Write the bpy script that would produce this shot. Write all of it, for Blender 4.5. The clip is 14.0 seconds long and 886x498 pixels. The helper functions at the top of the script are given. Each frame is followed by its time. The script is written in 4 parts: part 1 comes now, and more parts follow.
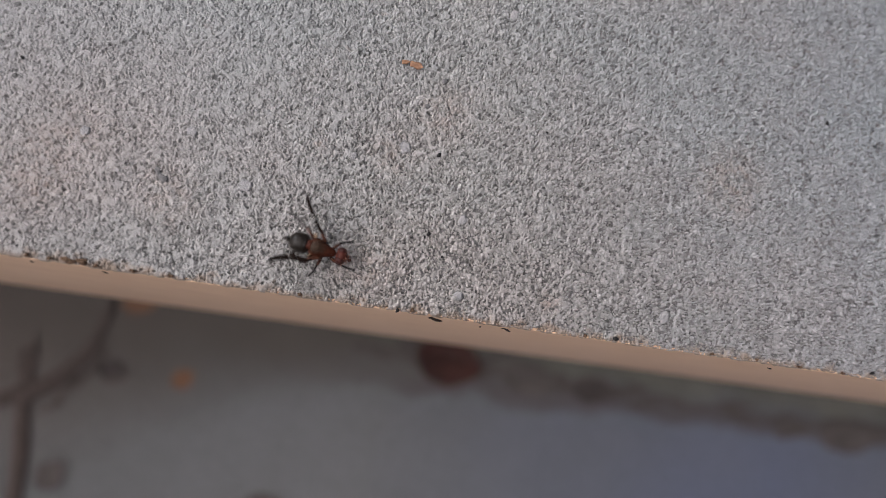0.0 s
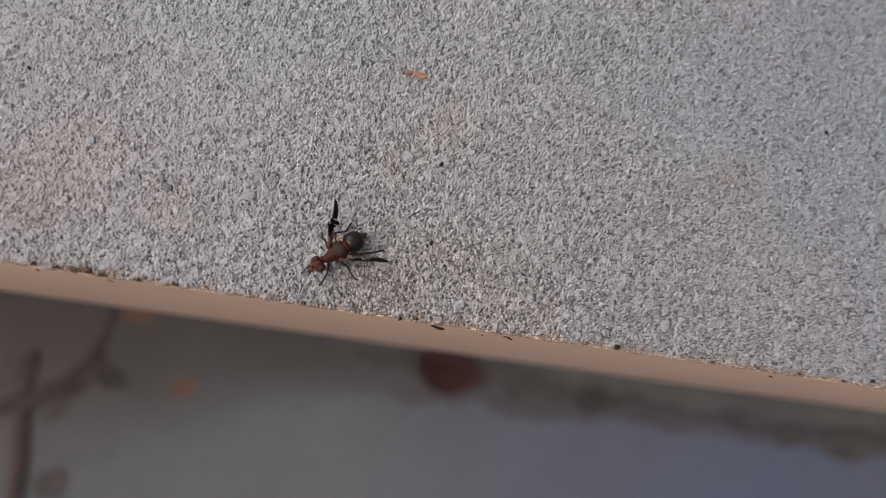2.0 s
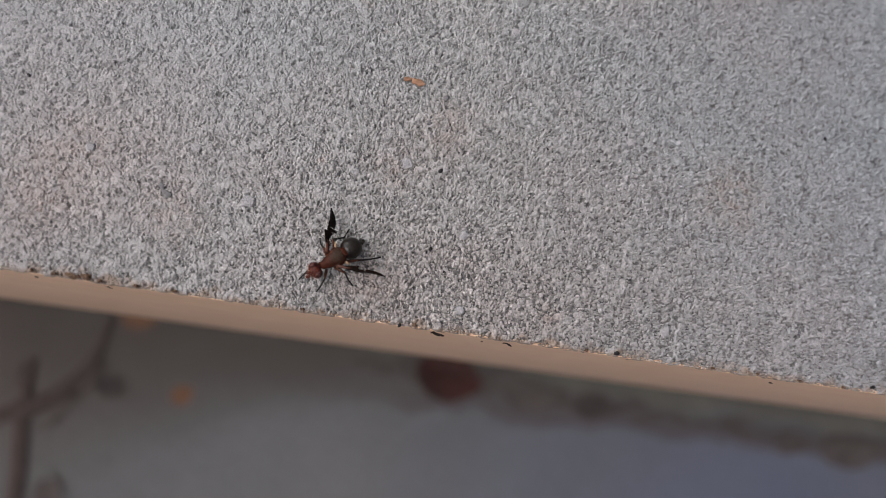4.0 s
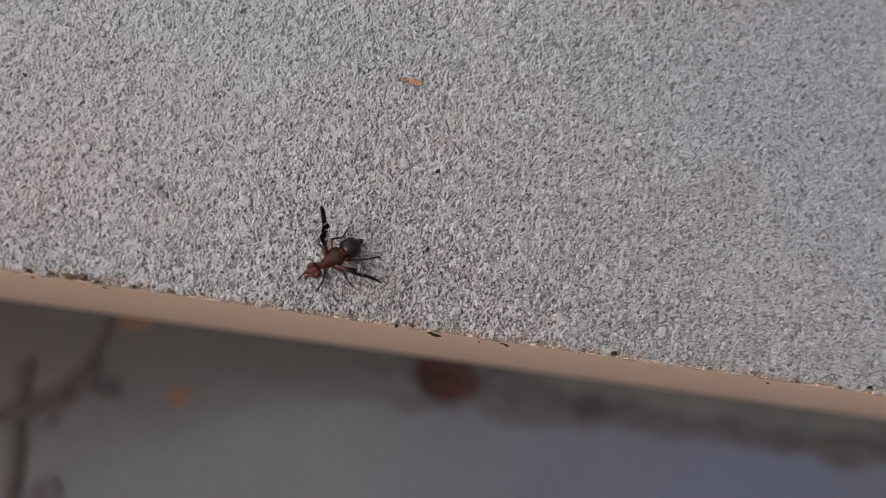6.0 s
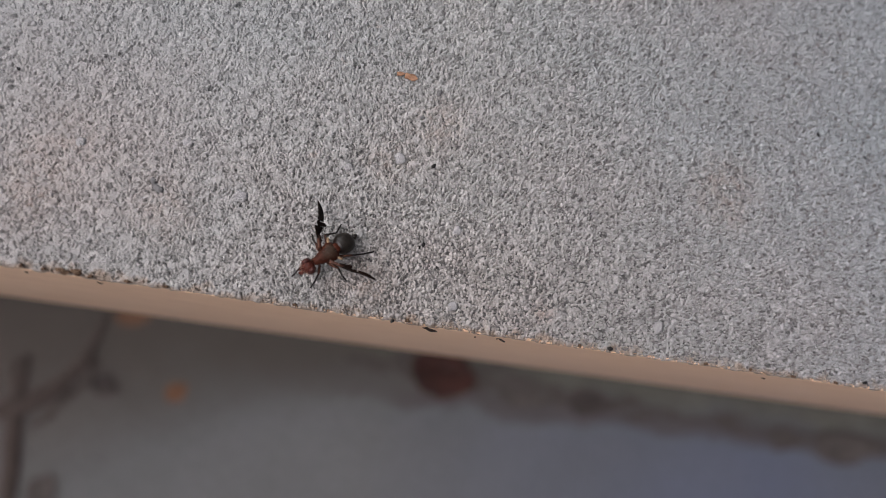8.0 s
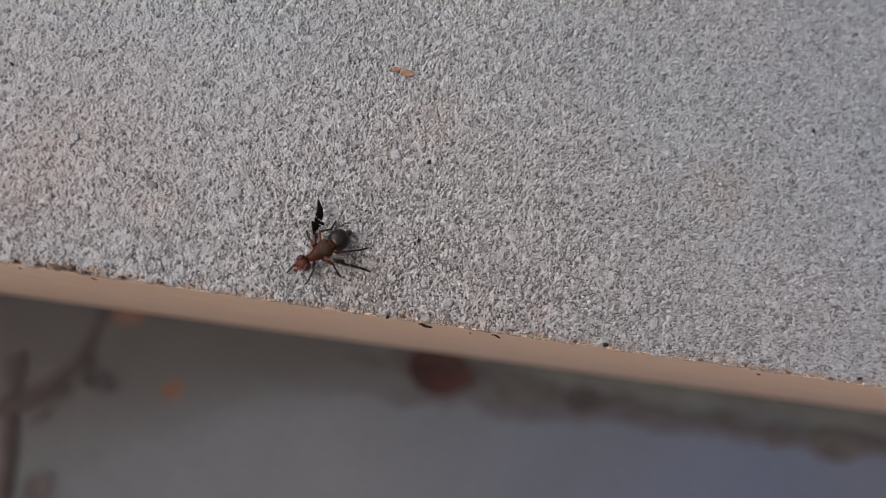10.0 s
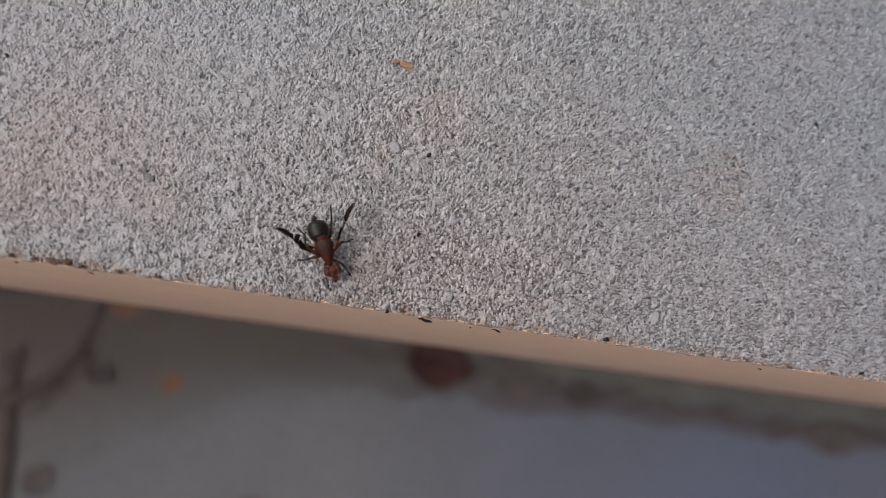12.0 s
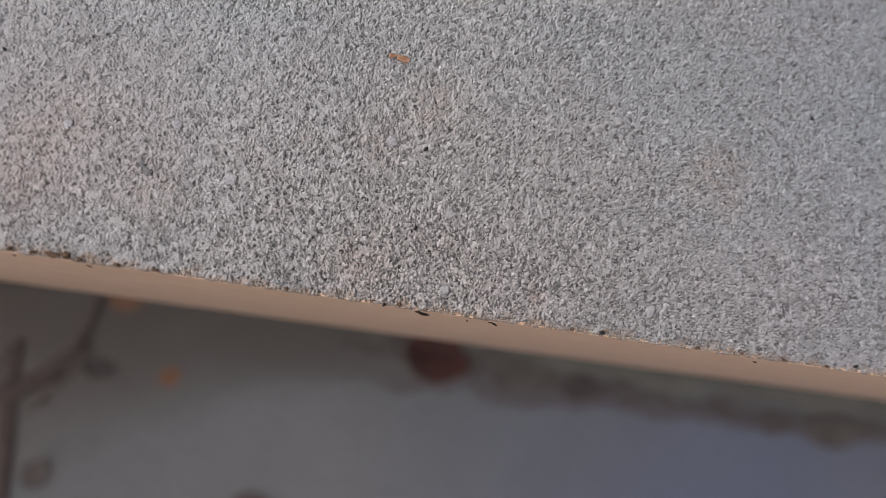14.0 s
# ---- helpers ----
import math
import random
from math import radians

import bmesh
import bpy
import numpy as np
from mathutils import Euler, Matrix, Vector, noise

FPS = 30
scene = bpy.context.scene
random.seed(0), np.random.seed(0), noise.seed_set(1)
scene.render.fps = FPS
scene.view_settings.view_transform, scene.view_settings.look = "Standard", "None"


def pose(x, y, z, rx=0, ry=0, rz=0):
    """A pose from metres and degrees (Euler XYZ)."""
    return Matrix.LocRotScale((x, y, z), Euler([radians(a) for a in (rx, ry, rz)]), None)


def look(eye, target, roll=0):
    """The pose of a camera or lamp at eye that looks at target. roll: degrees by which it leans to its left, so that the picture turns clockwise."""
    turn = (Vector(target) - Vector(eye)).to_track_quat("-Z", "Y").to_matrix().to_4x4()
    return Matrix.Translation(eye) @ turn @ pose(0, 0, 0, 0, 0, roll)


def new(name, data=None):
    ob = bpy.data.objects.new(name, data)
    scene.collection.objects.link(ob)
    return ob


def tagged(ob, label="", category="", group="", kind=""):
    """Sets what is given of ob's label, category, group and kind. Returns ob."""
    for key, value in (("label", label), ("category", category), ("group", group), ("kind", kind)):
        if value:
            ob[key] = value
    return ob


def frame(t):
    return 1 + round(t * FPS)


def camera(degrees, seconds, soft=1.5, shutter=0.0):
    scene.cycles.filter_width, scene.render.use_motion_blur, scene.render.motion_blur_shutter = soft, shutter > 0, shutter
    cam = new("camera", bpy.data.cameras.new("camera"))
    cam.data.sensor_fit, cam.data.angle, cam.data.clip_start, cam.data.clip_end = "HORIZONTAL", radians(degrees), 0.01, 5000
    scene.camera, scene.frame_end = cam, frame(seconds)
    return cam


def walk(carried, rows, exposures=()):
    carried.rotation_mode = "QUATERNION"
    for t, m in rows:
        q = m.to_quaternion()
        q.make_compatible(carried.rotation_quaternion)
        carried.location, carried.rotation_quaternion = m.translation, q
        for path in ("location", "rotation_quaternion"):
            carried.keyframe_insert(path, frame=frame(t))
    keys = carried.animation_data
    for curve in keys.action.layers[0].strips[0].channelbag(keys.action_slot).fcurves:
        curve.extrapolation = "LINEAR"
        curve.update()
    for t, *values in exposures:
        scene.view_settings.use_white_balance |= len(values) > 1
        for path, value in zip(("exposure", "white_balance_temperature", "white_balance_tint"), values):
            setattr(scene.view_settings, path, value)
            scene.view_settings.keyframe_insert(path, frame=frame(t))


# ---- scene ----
# A fly on a sand-textured stone slab with a tan painted edge, the shaded ground below.
MM = 0.001
TOP = 0.42          # height of the slab's top over the ground
THICK = 0.090       # depth of the painted edge
LEAN = 0.0277       # how far the painted edge leans in, for its depth

# ---- camera ----
cam = camera(62, 14.0, soft=0.75, shutter=0.4)
cam.data.dof.use_dof = True
cam.data.dof.focus_distance = 0.0788
cam.data.dof.aperture_fstop = 16.5
walk(cam, [
    (0, pose(-0.01444, -0.00697, 0.49507, 9.073, -11.306, 7.255)),
    (0.5, pose(-0.01429, -0.00709, 0.49528, 9.238, -11.320, 7.288)),
    (1, pose(-0.01441, -0.00719, 0.49556, 9.405, -11.299, 7.281)),
    (1.5, pose(-0.01455, -0.00719, 0.49562, 9.607, -11.287, 7.251)),
    (2, pose(-0.01479, -0.00706, 0.49550, 9.716, -11.311, 7.253)),
    (2.5, pose(-0.01476, -0.00701, 0.49531, 9.858, -11.251, 7.262)),
    (3, pose(-0.01479, -0.00714, 0.49540, 10.052, -11.290, 7.231)),
    (5.5, pose(-0.01467, -0.00714, 0.49554, 10.350, -11.415, 7.135)),
    (6, pose(-0.01466, -0.00712, 0.49543, 10.328, -11.498, 7.144)),
    (6.5, pose(-0.01457, -0.00715, 0.49520, 10.289, -11.537, 7.146)),
    (7, pose(-0.01454, -0.00722, 0.49537, 10.235, -11.546, 7.112)),
    (7.5, pose(-0.01458, -0.00721, 0.49517, 10.132, -11.688, 7.154)),
    (8, pose(-0.01448, -0.00723, 0.49529, 10.067, -11.719, 7.122)),
    (10.5, pose(-0.01427, -0.00737, 0.49514, 9.852, -11.997, 7.047)),
    (11, pose(-0.01425, -0.00734, 0.49490, 9.787, -12.016, 7.013)),
    (11.5, pose(-0.01433, -0.00728, 0.49468, 9.609, -12.074, 7.026)),
    (12, pose(-0.01431, -0.00718, 0.49460, 9.356, -12.062, 7.105)),
    (12.5, pose(-0.01424, -0.00733, 0.49458, 9.242, -12.084, 7.166)),
    (13, pose(-0.01424, -0.00732, 0.49464, 9.026, -12.095, 7.182)),
    (13.5, pose(-0.01420, -0.00731, 0.49484, 8.915, -12.134, 7.143)),
    (14, pose(-0.01416, -0.00727, 0.49499, 8.894, -12.147, 7.119)),
], exposures=[(0, 0.0, 5990, 11), (14, 0.0, 5990, 11)])

# ---- light: a bright overcast sky, stronger from one side ----
world = bpy.data.worlds.new("sky")
scene.world = world
world.use_nodes = True
wn, wl = world.node_tree.nodes, world.node_tree.links
sky = wn.new("ShaderNodeTexSky")
sky.sky_type = 'NISHITA'
sky.sun_disc = False
sky.sun_elevation = radians(54)
sky.sun_rotation = radians(256)
sky.air_density = 0.15
sky.dust_density = 8.0
sky.ozone_density = 0.6
wn["Background"].inputs["Strength"].default_value = 0.117
wl.new(sky.outputs[0], wn["Background"].inputs["Color"])

sun = new("sun", bpy.data.lights.new("sun", "SUN"))
sun.data.energy = 1.35
sun.data.angle = radians(26)
sun.data.color = (1.0, 0.98, 0.955)
sun.matrix_world = look((-0.66, 0.50, 0.47), (0, 0, 0))


# ---- materials ----
def material(name, colour, rough=0.7, spec=0.4):
    m = bpy.data.materials.new(name)
    m.use_nodes = True
    n, l = m.node_tree.nodes, m.node_tree.links
    b = n["Principled BSDF"]
    b.inputs["Base Color"].default_value = (*colour, 1)
    b.inputs["Roughness"].default_value = rough
    b.inputs["Specular IOR Level"].default_value = spec
    return m, n, l, b


def coords(n, l, scale=1.0):
    c = n.new("ShaderNodeTexCoord")
    p = n.new("ShaderNodeMapping")
    p.inputs["Scale"].default_value = (scale, scale, scale)
    l.new(c.outputs["Object"], p.inputs["Vector"])
    return p.outputs[0]


def noise_of(n, l, vec, scale, detail=4.0, rough=0.55):
    t = n.new("ShaderNodeTexNoise")
    t.inputs["Scale"].default_value = scale
    t.inputs["Detail"].default_value = detail
    t.inputs["Roughness"].default_value = rough
    l.new(vec, t.inputs["Vector"])
    return t.outputs["Fac"]


def ramp(n, l, fac, stops):
    r = n.new("ShaderNodeValToRGB")
    e = r.color_ramp.elements
    while len(e) < len(stops):
        e.new(0.5)
    for k, (at, c) in enumerate(stops):
        e[k].position, e[k].color = at, (*c, 1)
    l.new(fac, r.inputs[0])
    return r.outputs[0]


def mix(n, l, fac, a, b, how='MIX'):
    m = n.new("ShaderNodeMix")
    m.data_type, m.blend_type = 'RGBA', how
    for socket, v in ((m.inputs[0], fac), (m.inputs[6], a), (m.inputs[7], b)):
        if isinstance(v, (int, float)):
            socket.default_value = v
        elif isinstance(v, tuple):
            socket.default_value = (*v, 1)
        else:
            l.new(v, socket)
    return m.outputs[2]


def bump(n, l, b, height, strength, distance):
    k = n.new("ShaderNodeBump")
    k.inputs["Strength"].default_value = strength
    k.inputs["Distance"].default_value = distance
    l.new(height, k.inputs["Height"])
    l.new(k.outputs[0], b.inputs["Normal"])


def grey(v):
    return (v, v, v)


# stains on the slab: x, y, size in millimetres, strength
SPOTS = ((-2.9, 22.0, 4.5, 0.24), (-7.8, 16.6, 4, 0.2), (31.9, 20.6, 6, 0.3), (-39.1, 13.1, 5, 0.15), (-28.9, 7.7, 4.5, 0.2), (11.3, 3.2, 1.8, 0.35), (-42.1, 7.9, 6, 0.18), (-8.4, 3.6, 5, 0.25))


def grain_material():
    m, n, l, b = material("sand_grain", (0.45, 0.44, 0.43), 0.85, 0.3)
    v = coords(n, l)
    g = n.new("ShaderNodeNewGeometry")
    cell = n.new("ShaderNodeTexVoronoi")
    cell.inputs["Scale"].default_value = 2300
    l.new(v, cell.inputs["Vector"])
    both = n.new("ShaderNodeMath")
    both.operation = 'ADD'
    hue = n.new("ShaderNodeSeparateColor")
    l.new(cell.outputs["Color"], hue.inputs[0])
    l.new(hue.outputs[0], both.inputs[0])
    l.new(g.outputs["Random Per Island"], both.inputs[1])
    wrap = n.new("ShaderNodeMath")
    wrap.operation = 'FRACT'
    l.new(both.outputs[0], wrap.inputs[0])
    own = ramp(n, l, wrap.outputs[0], [
        (0.0, (0.18, 0.176, 0.173)), (0.05, (0.385, 0.376, 0.371)), (0.5, (0.442, 0.432, 0.426)),
        (0.9, (0.472, 0.461, 0.454)), (1.0, (0.535, 0.524, 0.516))])
    tint = ramp(n, l, noise_of(n, l, v, 47, 4, 0.6), [
        (0.32, (0.965, 0.998, 1.0)), (0.46, (0.987, 1.0, 0.997)), (0.56, (1.004, 0.996, 0.99)), (0.72, (1.014, 0.985, 0.97))])
    c = mix(n, l, 1.0, own, tint, 'MULTIPLY')
    side = n.new("ShaderNodeSeparateXYZ")
    l.new(v, side.inputs[0])
    along = n.new("ShaderNodeMapRange")
    along.inputs["From Min"].default_value = -0.05
    along.inputs["From Max"].default_value = 0.06
    l.new(side.outputs["X"], along.inputs["Value"])
    # painted light balance along x: evens the slab's brightness, bluer to the right
    light_balance = ramp(n, l, along.outputs[0], [(0.0, (0.92, 0.92, 0.91)), (0.3, (0.94, 0.935, 0.915)), (0.45, (0.98, 0.97, 0.94)), (0.7, (0.88, 0.89, 0.895)), (1.0, (0.78, 0.81, 0.85))])
    c = mix(n, l, 1.0, c, light_balance, 'MULTIPLY')
    inward = n.new("ShaderNodeMapRange")
    inward.inputs["From Max"].default_value = 0.045
    l.new(side.outputs["Y"], inward.inputs["Value"])
    c = mix(n, l, 1.0, c, ramp(n, l, inward.outputs[0], [(0.15, (0.99, 0.975, 0.962)), (0.6, (0.935, 0.96, 0.965))]), 'MULTIPLY')
    rust = ramp(n, l, noise_of(n, l, v, 160, 4, 0.7), [(0.68, grey(0)), (0.78, grey(0.35))])
    c = mix(n, l, rust, c, (0.42, 0.25, 0.15))
    # rusty speckled stains
    for x, y, size, much in SPOTS:
        gap = n.new("ShaderNodeVectorMath")
        gap.operation = 'DISTANCE'
        l.new(v, gap.inputs[0])
        gap.inputs[1].default_value = (x * MM, y * MM, TOP)
        fade = n.new("ShaderNodeMapRange")
        fade.inputs["From Min"].default_value = 0.0
        fade.inputs["From Max"].default_value = size * MM
        fade.inputs["To Min"].default_value = much
        fade.inputs["To Max"].default_value = 0.0
        l.new(gap.outputs["Value"], fade.inputs["Value"])
        fleck = n.new("ShaderNodeMath")
        fleck.operation = 'MULTIPLY'
        l.new(fade.outputs[0], fleck.inputs[0])
        l.new(ramp(n, l, noise_of(n, l, v, 900, 3, 0.7), [(0.40, grey(0.15)), (0.62, grey(1.0))]), fleck.inputs[1])
        c = mix(n, l, fleck.outputs[0], c, (0.40, 0.24, 0.15))
    # earth and paint rubbed into the grains along the rim
    sep = n.new("ShaderNodeSeparateXYZ")
    l.new(v, sep.inputs[0])
    wob = n.new("ShaderNodeMath")
    wob.operation = 'MULTIPLY_ADD'
    l.new(noise_of(n, l, v, 700, 3), wob.inputs[0])
    wob.inputs[1].default_value = 0.0035
    l.new(sep.outputs["Y"], wob.inputs[2])
    near = n.new("ShaderNodeMapRange")
    near.inputs["From Min"].default_value = 0.0017
    near.inputs["From Max"].default_value = 0.0026
    near.inputs["To Min"].default_value = 0.65
    near.inputs["To Max"].default_value = 0.0
    l.new(wob.outputs[0], near.inputs["Value"])
    rim = near.outputs[0]
    c = mix(n, l, rim, c, (0.31, 0.22, 0.145))
    fine = ramp(n, l, noise_of(n, l, v, 4600, 4, 0.7), [(0.3, grey(0.86)), (0.7, grey(1.08))])
    l.new(mix(n, l, 1.0, c, fine, 'MULTIPLY'), b.inputs["Base Color"])
    bump(n, l, b, noise_of(n, l, v, 9000, 3), 0.5, 0.00006)
    return m


def cement_material():
    m, n, l, b = material("cement", (0.2, 0.2, 0.2), 0.9, 0.2)
    v = coords(n, l)
    c = ramp(n, l, noise_of(n, l, v, 2600, 5), [(0.3, (0.10, 0.098, 0.095)), (0.7, (0.34, 0.33, 0.32))])
    l.new(c, b.inputs["Base Color"])
    bump(n, l, b, noise_of(n, l, v, 2600, 4), 0.9, 0.0003)
    return m


def tan_material():
    m, n, l, b = material("tan_paint", (0.5, 0.32, 0.22), 0.55, 0.4)
    v = coords(n, l)
    c = ramp(n, l, noise_of(n, l, v, 130, 5, 0.6), [(0.3, (0.76, 0.52, 0.34)), (0.7, (0.82, 0.575, 0.385))])
    dirt = ramp(n, l, noise_of(n, l, v, 900, 5, 0.7), [(0.57, grey(0)), (0.72, grey(0.45))])
    c = mix(n, l, dirt, c, (0.60, 0.40, 0.25))
    l.new(c, b.inputs["Base Color"])
    bump(n, l, b, noise_of(n, l, v, 800, 4), 0.25, 0.0002)
    return m


def spot(n, l, v, x, y, inner, outer, ragged):
    """A ragged round patch on the ground: 1 inside, 0 outside; metres."""
    gap = n.new("ShaderNodeVectorMath")
    gap.operation = 'DISTANCE'
    l.new(v, gap.inputs[0])
    gap.inputs[1].default_value = (x, y, 0)
    add = n.new("ShaderNodeMath")
    add.operation = 'MULTIPLY_ADD'
    l.new(noise_of(n, l, v, 7, 5, 0.6), add.inputs[0])
    add.inputs[1].default_value = ragged
    l.new(gap.outputs["Value"], add.inputs[2])
    k = n.new("ShaderNodeMapRange")
    k.inputs["From Min"].default_value = inner + ragged / 2
    k.inputs["From Max"].default_value = outer + ragged / 2
    k.inputs["To Min"].default_value = 1.0
    k.inputs["To Max"].default_value = 0.0
    l.new(add.outputs[0], k.inputs["Value"])
    return k.outputs[0]


def times(n, l, a, b):
    m = n.new("ShaderNodeMath")
    m.operation = 'MULTIPLY'
    for socket, value in zip(m.inputs, (a, b)):
        if isinstance(value, (int, float)):
            socket.default_value = value
        else:
            l.new(value, socket)
    return m.outputs[0]


def ground_material():
    m, n, l, b = material("old_concrete", (0.2, 0.2, 0.2), 0.75, 0.3)
    v = coords(n, l)
    c = ramp(n, l, noise_of(n, l, v, 5, 6, 0.6), [
        (0.3, (0.143, 0.148, 0.143)), (0.5, (0.173, 0.178, 0.177)), (0.7, (0.205, 0.21, 0.216))])
    # sky sheen on the concrete, painted in as a bluish patch of colour
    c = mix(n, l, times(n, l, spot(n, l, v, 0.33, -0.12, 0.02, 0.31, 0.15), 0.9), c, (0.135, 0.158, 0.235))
    c = mix(n, l, times(n, l, spot(n, l, v, -0.20, 0.02, 0.04, 0.13, 0.08), 0.8), c, (0.125, 0.10, 0.084))
    fine = ramp(n, l, noise_of(n, l, v, 260, 5, 0.7), [(0.3, grey(0.75)), (0.7, grey(1.15))])
    c = mix(n, l, 1.0, c, fine, 'MULTIPLY')
    # moss and earth gathered under the bench, the slab's shade painted in
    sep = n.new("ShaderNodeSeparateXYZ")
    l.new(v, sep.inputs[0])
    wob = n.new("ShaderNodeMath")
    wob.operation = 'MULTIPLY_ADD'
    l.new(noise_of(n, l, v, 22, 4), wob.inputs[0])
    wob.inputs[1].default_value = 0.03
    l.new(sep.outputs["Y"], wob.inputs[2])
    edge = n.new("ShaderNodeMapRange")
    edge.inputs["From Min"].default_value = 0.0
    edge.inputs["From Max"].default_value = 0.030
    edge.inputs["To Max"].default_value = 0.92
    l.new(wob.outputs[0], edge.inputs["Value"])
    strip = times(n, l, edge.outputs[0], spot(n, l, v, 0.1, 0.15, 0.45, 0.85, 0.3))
    shaded_moss = mix(n, l, spot(n, l, v, -0.25, 0.05, 0.05, 0.36, 0.12), (0.135, 0.13, 0.105), (0.092, 0.070, 0.056))
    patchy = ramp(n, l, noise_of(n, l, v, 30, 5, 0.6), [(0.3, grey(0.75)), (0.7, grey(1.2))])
    shaded_moss = mix(n, l, 1.0, shaded_moss, patchy, 'MULTIPLY')
    c = mix(n, l, strip, c, shaded_moss)
    # ragged dark brown patches that reach out over the concrete
    for x, y, reach in ((-0.16, 0.02, 0.085), (-0.09, 0.02, 0.08), (-0.02, 0.03, 0.07)):
        c = mix(n, l, times(n, l, spot(n, l, v, x, y, 0.03, reach, 0.05), 0.75), c, (0.095, 0.083, 0.072))
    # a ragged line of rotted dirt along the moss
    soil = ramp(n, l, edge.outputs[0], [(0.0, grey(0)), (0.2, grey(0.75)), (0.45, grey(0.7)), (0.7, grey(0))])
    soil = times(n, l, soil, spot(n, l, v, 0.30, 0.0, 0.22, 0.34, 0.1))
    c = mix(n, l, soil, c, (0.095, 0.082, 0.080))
    l.new(c, b.inputs["Base Color"])
    bump(n, l, b, noise_of(n, l, v, 260, 6, 0.7), 0.6, 0.002)
    return m


def mottled(name, dark, light, scale, rough=0.6, spec=0.4, relief=0.3, depth=0.0001):
    m, n, l, b = material(name, light, rough, spec)
    v = coords(n, l)
    f = noise_of(n, l, v, scale, 5, 0.6)
    l.new(ramp(n, l, f, [(0.3, dark), (0.7, light)]), b.inputs["Base Color"])
    bump(n, l, b, noise_of(n, l, v, scale * 4, 3), relief, depth)
    return m


def thorax_material():
    # red-brown cuticle under a grey bloom on the back
    m, n, l, b = material("thorax_cuticle", (0.2, 0.08, 0.05), 0.55, 0.12)
    v = coords(n, l)
    sep = n.new("ShaderNodeSeparateXYZ")
    l.new(v, sep.inputs[0])
    wob = n.new("ShaderNodeMath")
    wob.operation = 'MULTIPLY_ADD'
    l.new(noise_of(n, l, v, 1500, 3), wob.inputs[0])
    wob.inputs[1].default_value = 0.0006
    l.new(sep.outputs["Z"], wob.inputs[2])
    r = n.new("ShaderNodeMapRange")
    r.inputs["From Min"].default_value = 0.00252
    r.inputs["From Max"].default_value = 0.0029
    l.new(wob.outputs[0], r.inputs["Value"])
    skin = ramp(n, l, noise_of(n, l, v, 2600, 4), [(0.3, (0.034, 0.008, 0.004)), (0.7, (0.074, 0.020, 0.009))])
    bloom = ramp(n, l, noise_of(n, l, v, 4000, 4), [(0.3, (0.030, 0.018, 0.011)), (0.7, (0.060, 0.038, 0.025))])
    l.new(mix(n, l, r.outputs[0], skin, bloom), b.inputs["Base Color"])
    bump(n, l, b, noise_of(n, l, v, 14000, 3), 0.4, 0.00003)
    return m


def clear_material():
    m, n, l, b = material("clear_membrane", (0.35, 0.32, 0.28), 0.5, 0.0)
    b.inputs["Alpha"].default_value = 0.07
    return m


GRAIN, CEMENT, TAN, GROUND = grain_material(), cement_material(), tan_material(), ground_material()
THORAX = thorax_material()
ABDOMEN = mottled("abdomen_cuticle", (0.010, 0.008, 0.006), (0.026, 0.021, 0.016), 2500, 0.36, 0.26, 0.4, 0.00003)
HEADSKIN = mottled("head_cuticle", (0.042, 0.010, 0.006), (0.105, 0.026, 0.015), 3000, 0.55, 0.22, 0.3, 0.00003)
EYE = mottled("compound_eye", (0.03, 0.008, 0.006), (0.075, 0.02, 0.014), 9000, 0.45, 0.3, 0.6, 0.00002)
AMBER = mottled("amber_cuticle", (0.042, 0.013, 0.006), (0.095, 0.031, 0.012), 3000, 0.5, 0.4)
LEGDARK = mottled("dark_leg", (0.006, 0.005, 0.004), (0.018, 0.012, 0.009), 4000, 0.5, 0.4)
WINGDARK = mottled("wing_pigment", (0.007, 0.004, 0.003), (0.018, 0.010, 0.007), 2500, 0.7, 0.06)
CLEAR = clear_material()
PALEHAIR = mottled("pale_hair", (0.30, 0.15, 0.10), (0.42, 0.24, 0.17), 5000, 0.6, 0.3)
JET = mottled("jet_cuticle", (0.006, 0.004, 0.003), (0.016, 0.009, 0.006), 3000, 0.3, 0.4, 0.2, 0.00003)
CREAM = mottled("cream_scale", (0.24, 0.15, 0.08), (0.38, 0.27, 0.16), 5000, 0.5, 0.4)
FLAKE = mottled("orange_flake", (0.27, 0.14, 0.08), (0.42, 0.25, 0.15), 2500, 0.7, 0.3)
SPECK = mottled("black_grit", (0.008, 0.0075, 0.007), (0.022, 0.020, 0.018), 4000, 0.6, 0.4)
BARK = mottled("bark_crumb", (0.008, 0.005, 0.004), (0.028, 0.015, 0.010), 4000, 0.7, 0.3)
SOIL = mottled("dry_earth", (0.07, 0.045, 0.03), (0.26, 0.17, 0.11), 3500, 0.9, 0.1, 0.8, 0.0002)
PALE = mottled("pale_pebble", (0.375, 0.366, 0.360), (0.45, 0.44, 0.432), 3500, 0.9, 0.2, 0.8, 0.00015)
GREYSTONE = mottled("grey_pebble", (0.11, 0.108, 0.106), (0.23, 0.225, 0.22), 4000, 0.8, 0.3)
TWIG = mottled("twig_bark", (0.066, 0.052, 0.046), (0.105, 0.083, 0.073), 250, 0.85, 0.2, 0.6, 0.001)
LEAFRED = mottled("red_brown_leaf", (0.022, 0.011, 0.009), (0.072, 0.027, 0.020), 90, 0.7, 0.3, 0.5, 0.0006)
LEAFORANGE = mottled("orange_leaf", (0.16, 0.085, 0.05), (0.22, 0.115, 0.065), 120, 0.7, 0.3, 0.5, 0.0006)
LEAFBLACK = mottled("black_leaf", (0.05, 0.042, 0.040), (0.09, 0.075, 0.070), 120, 0.8, 0.2, 0.5, 0.0006)
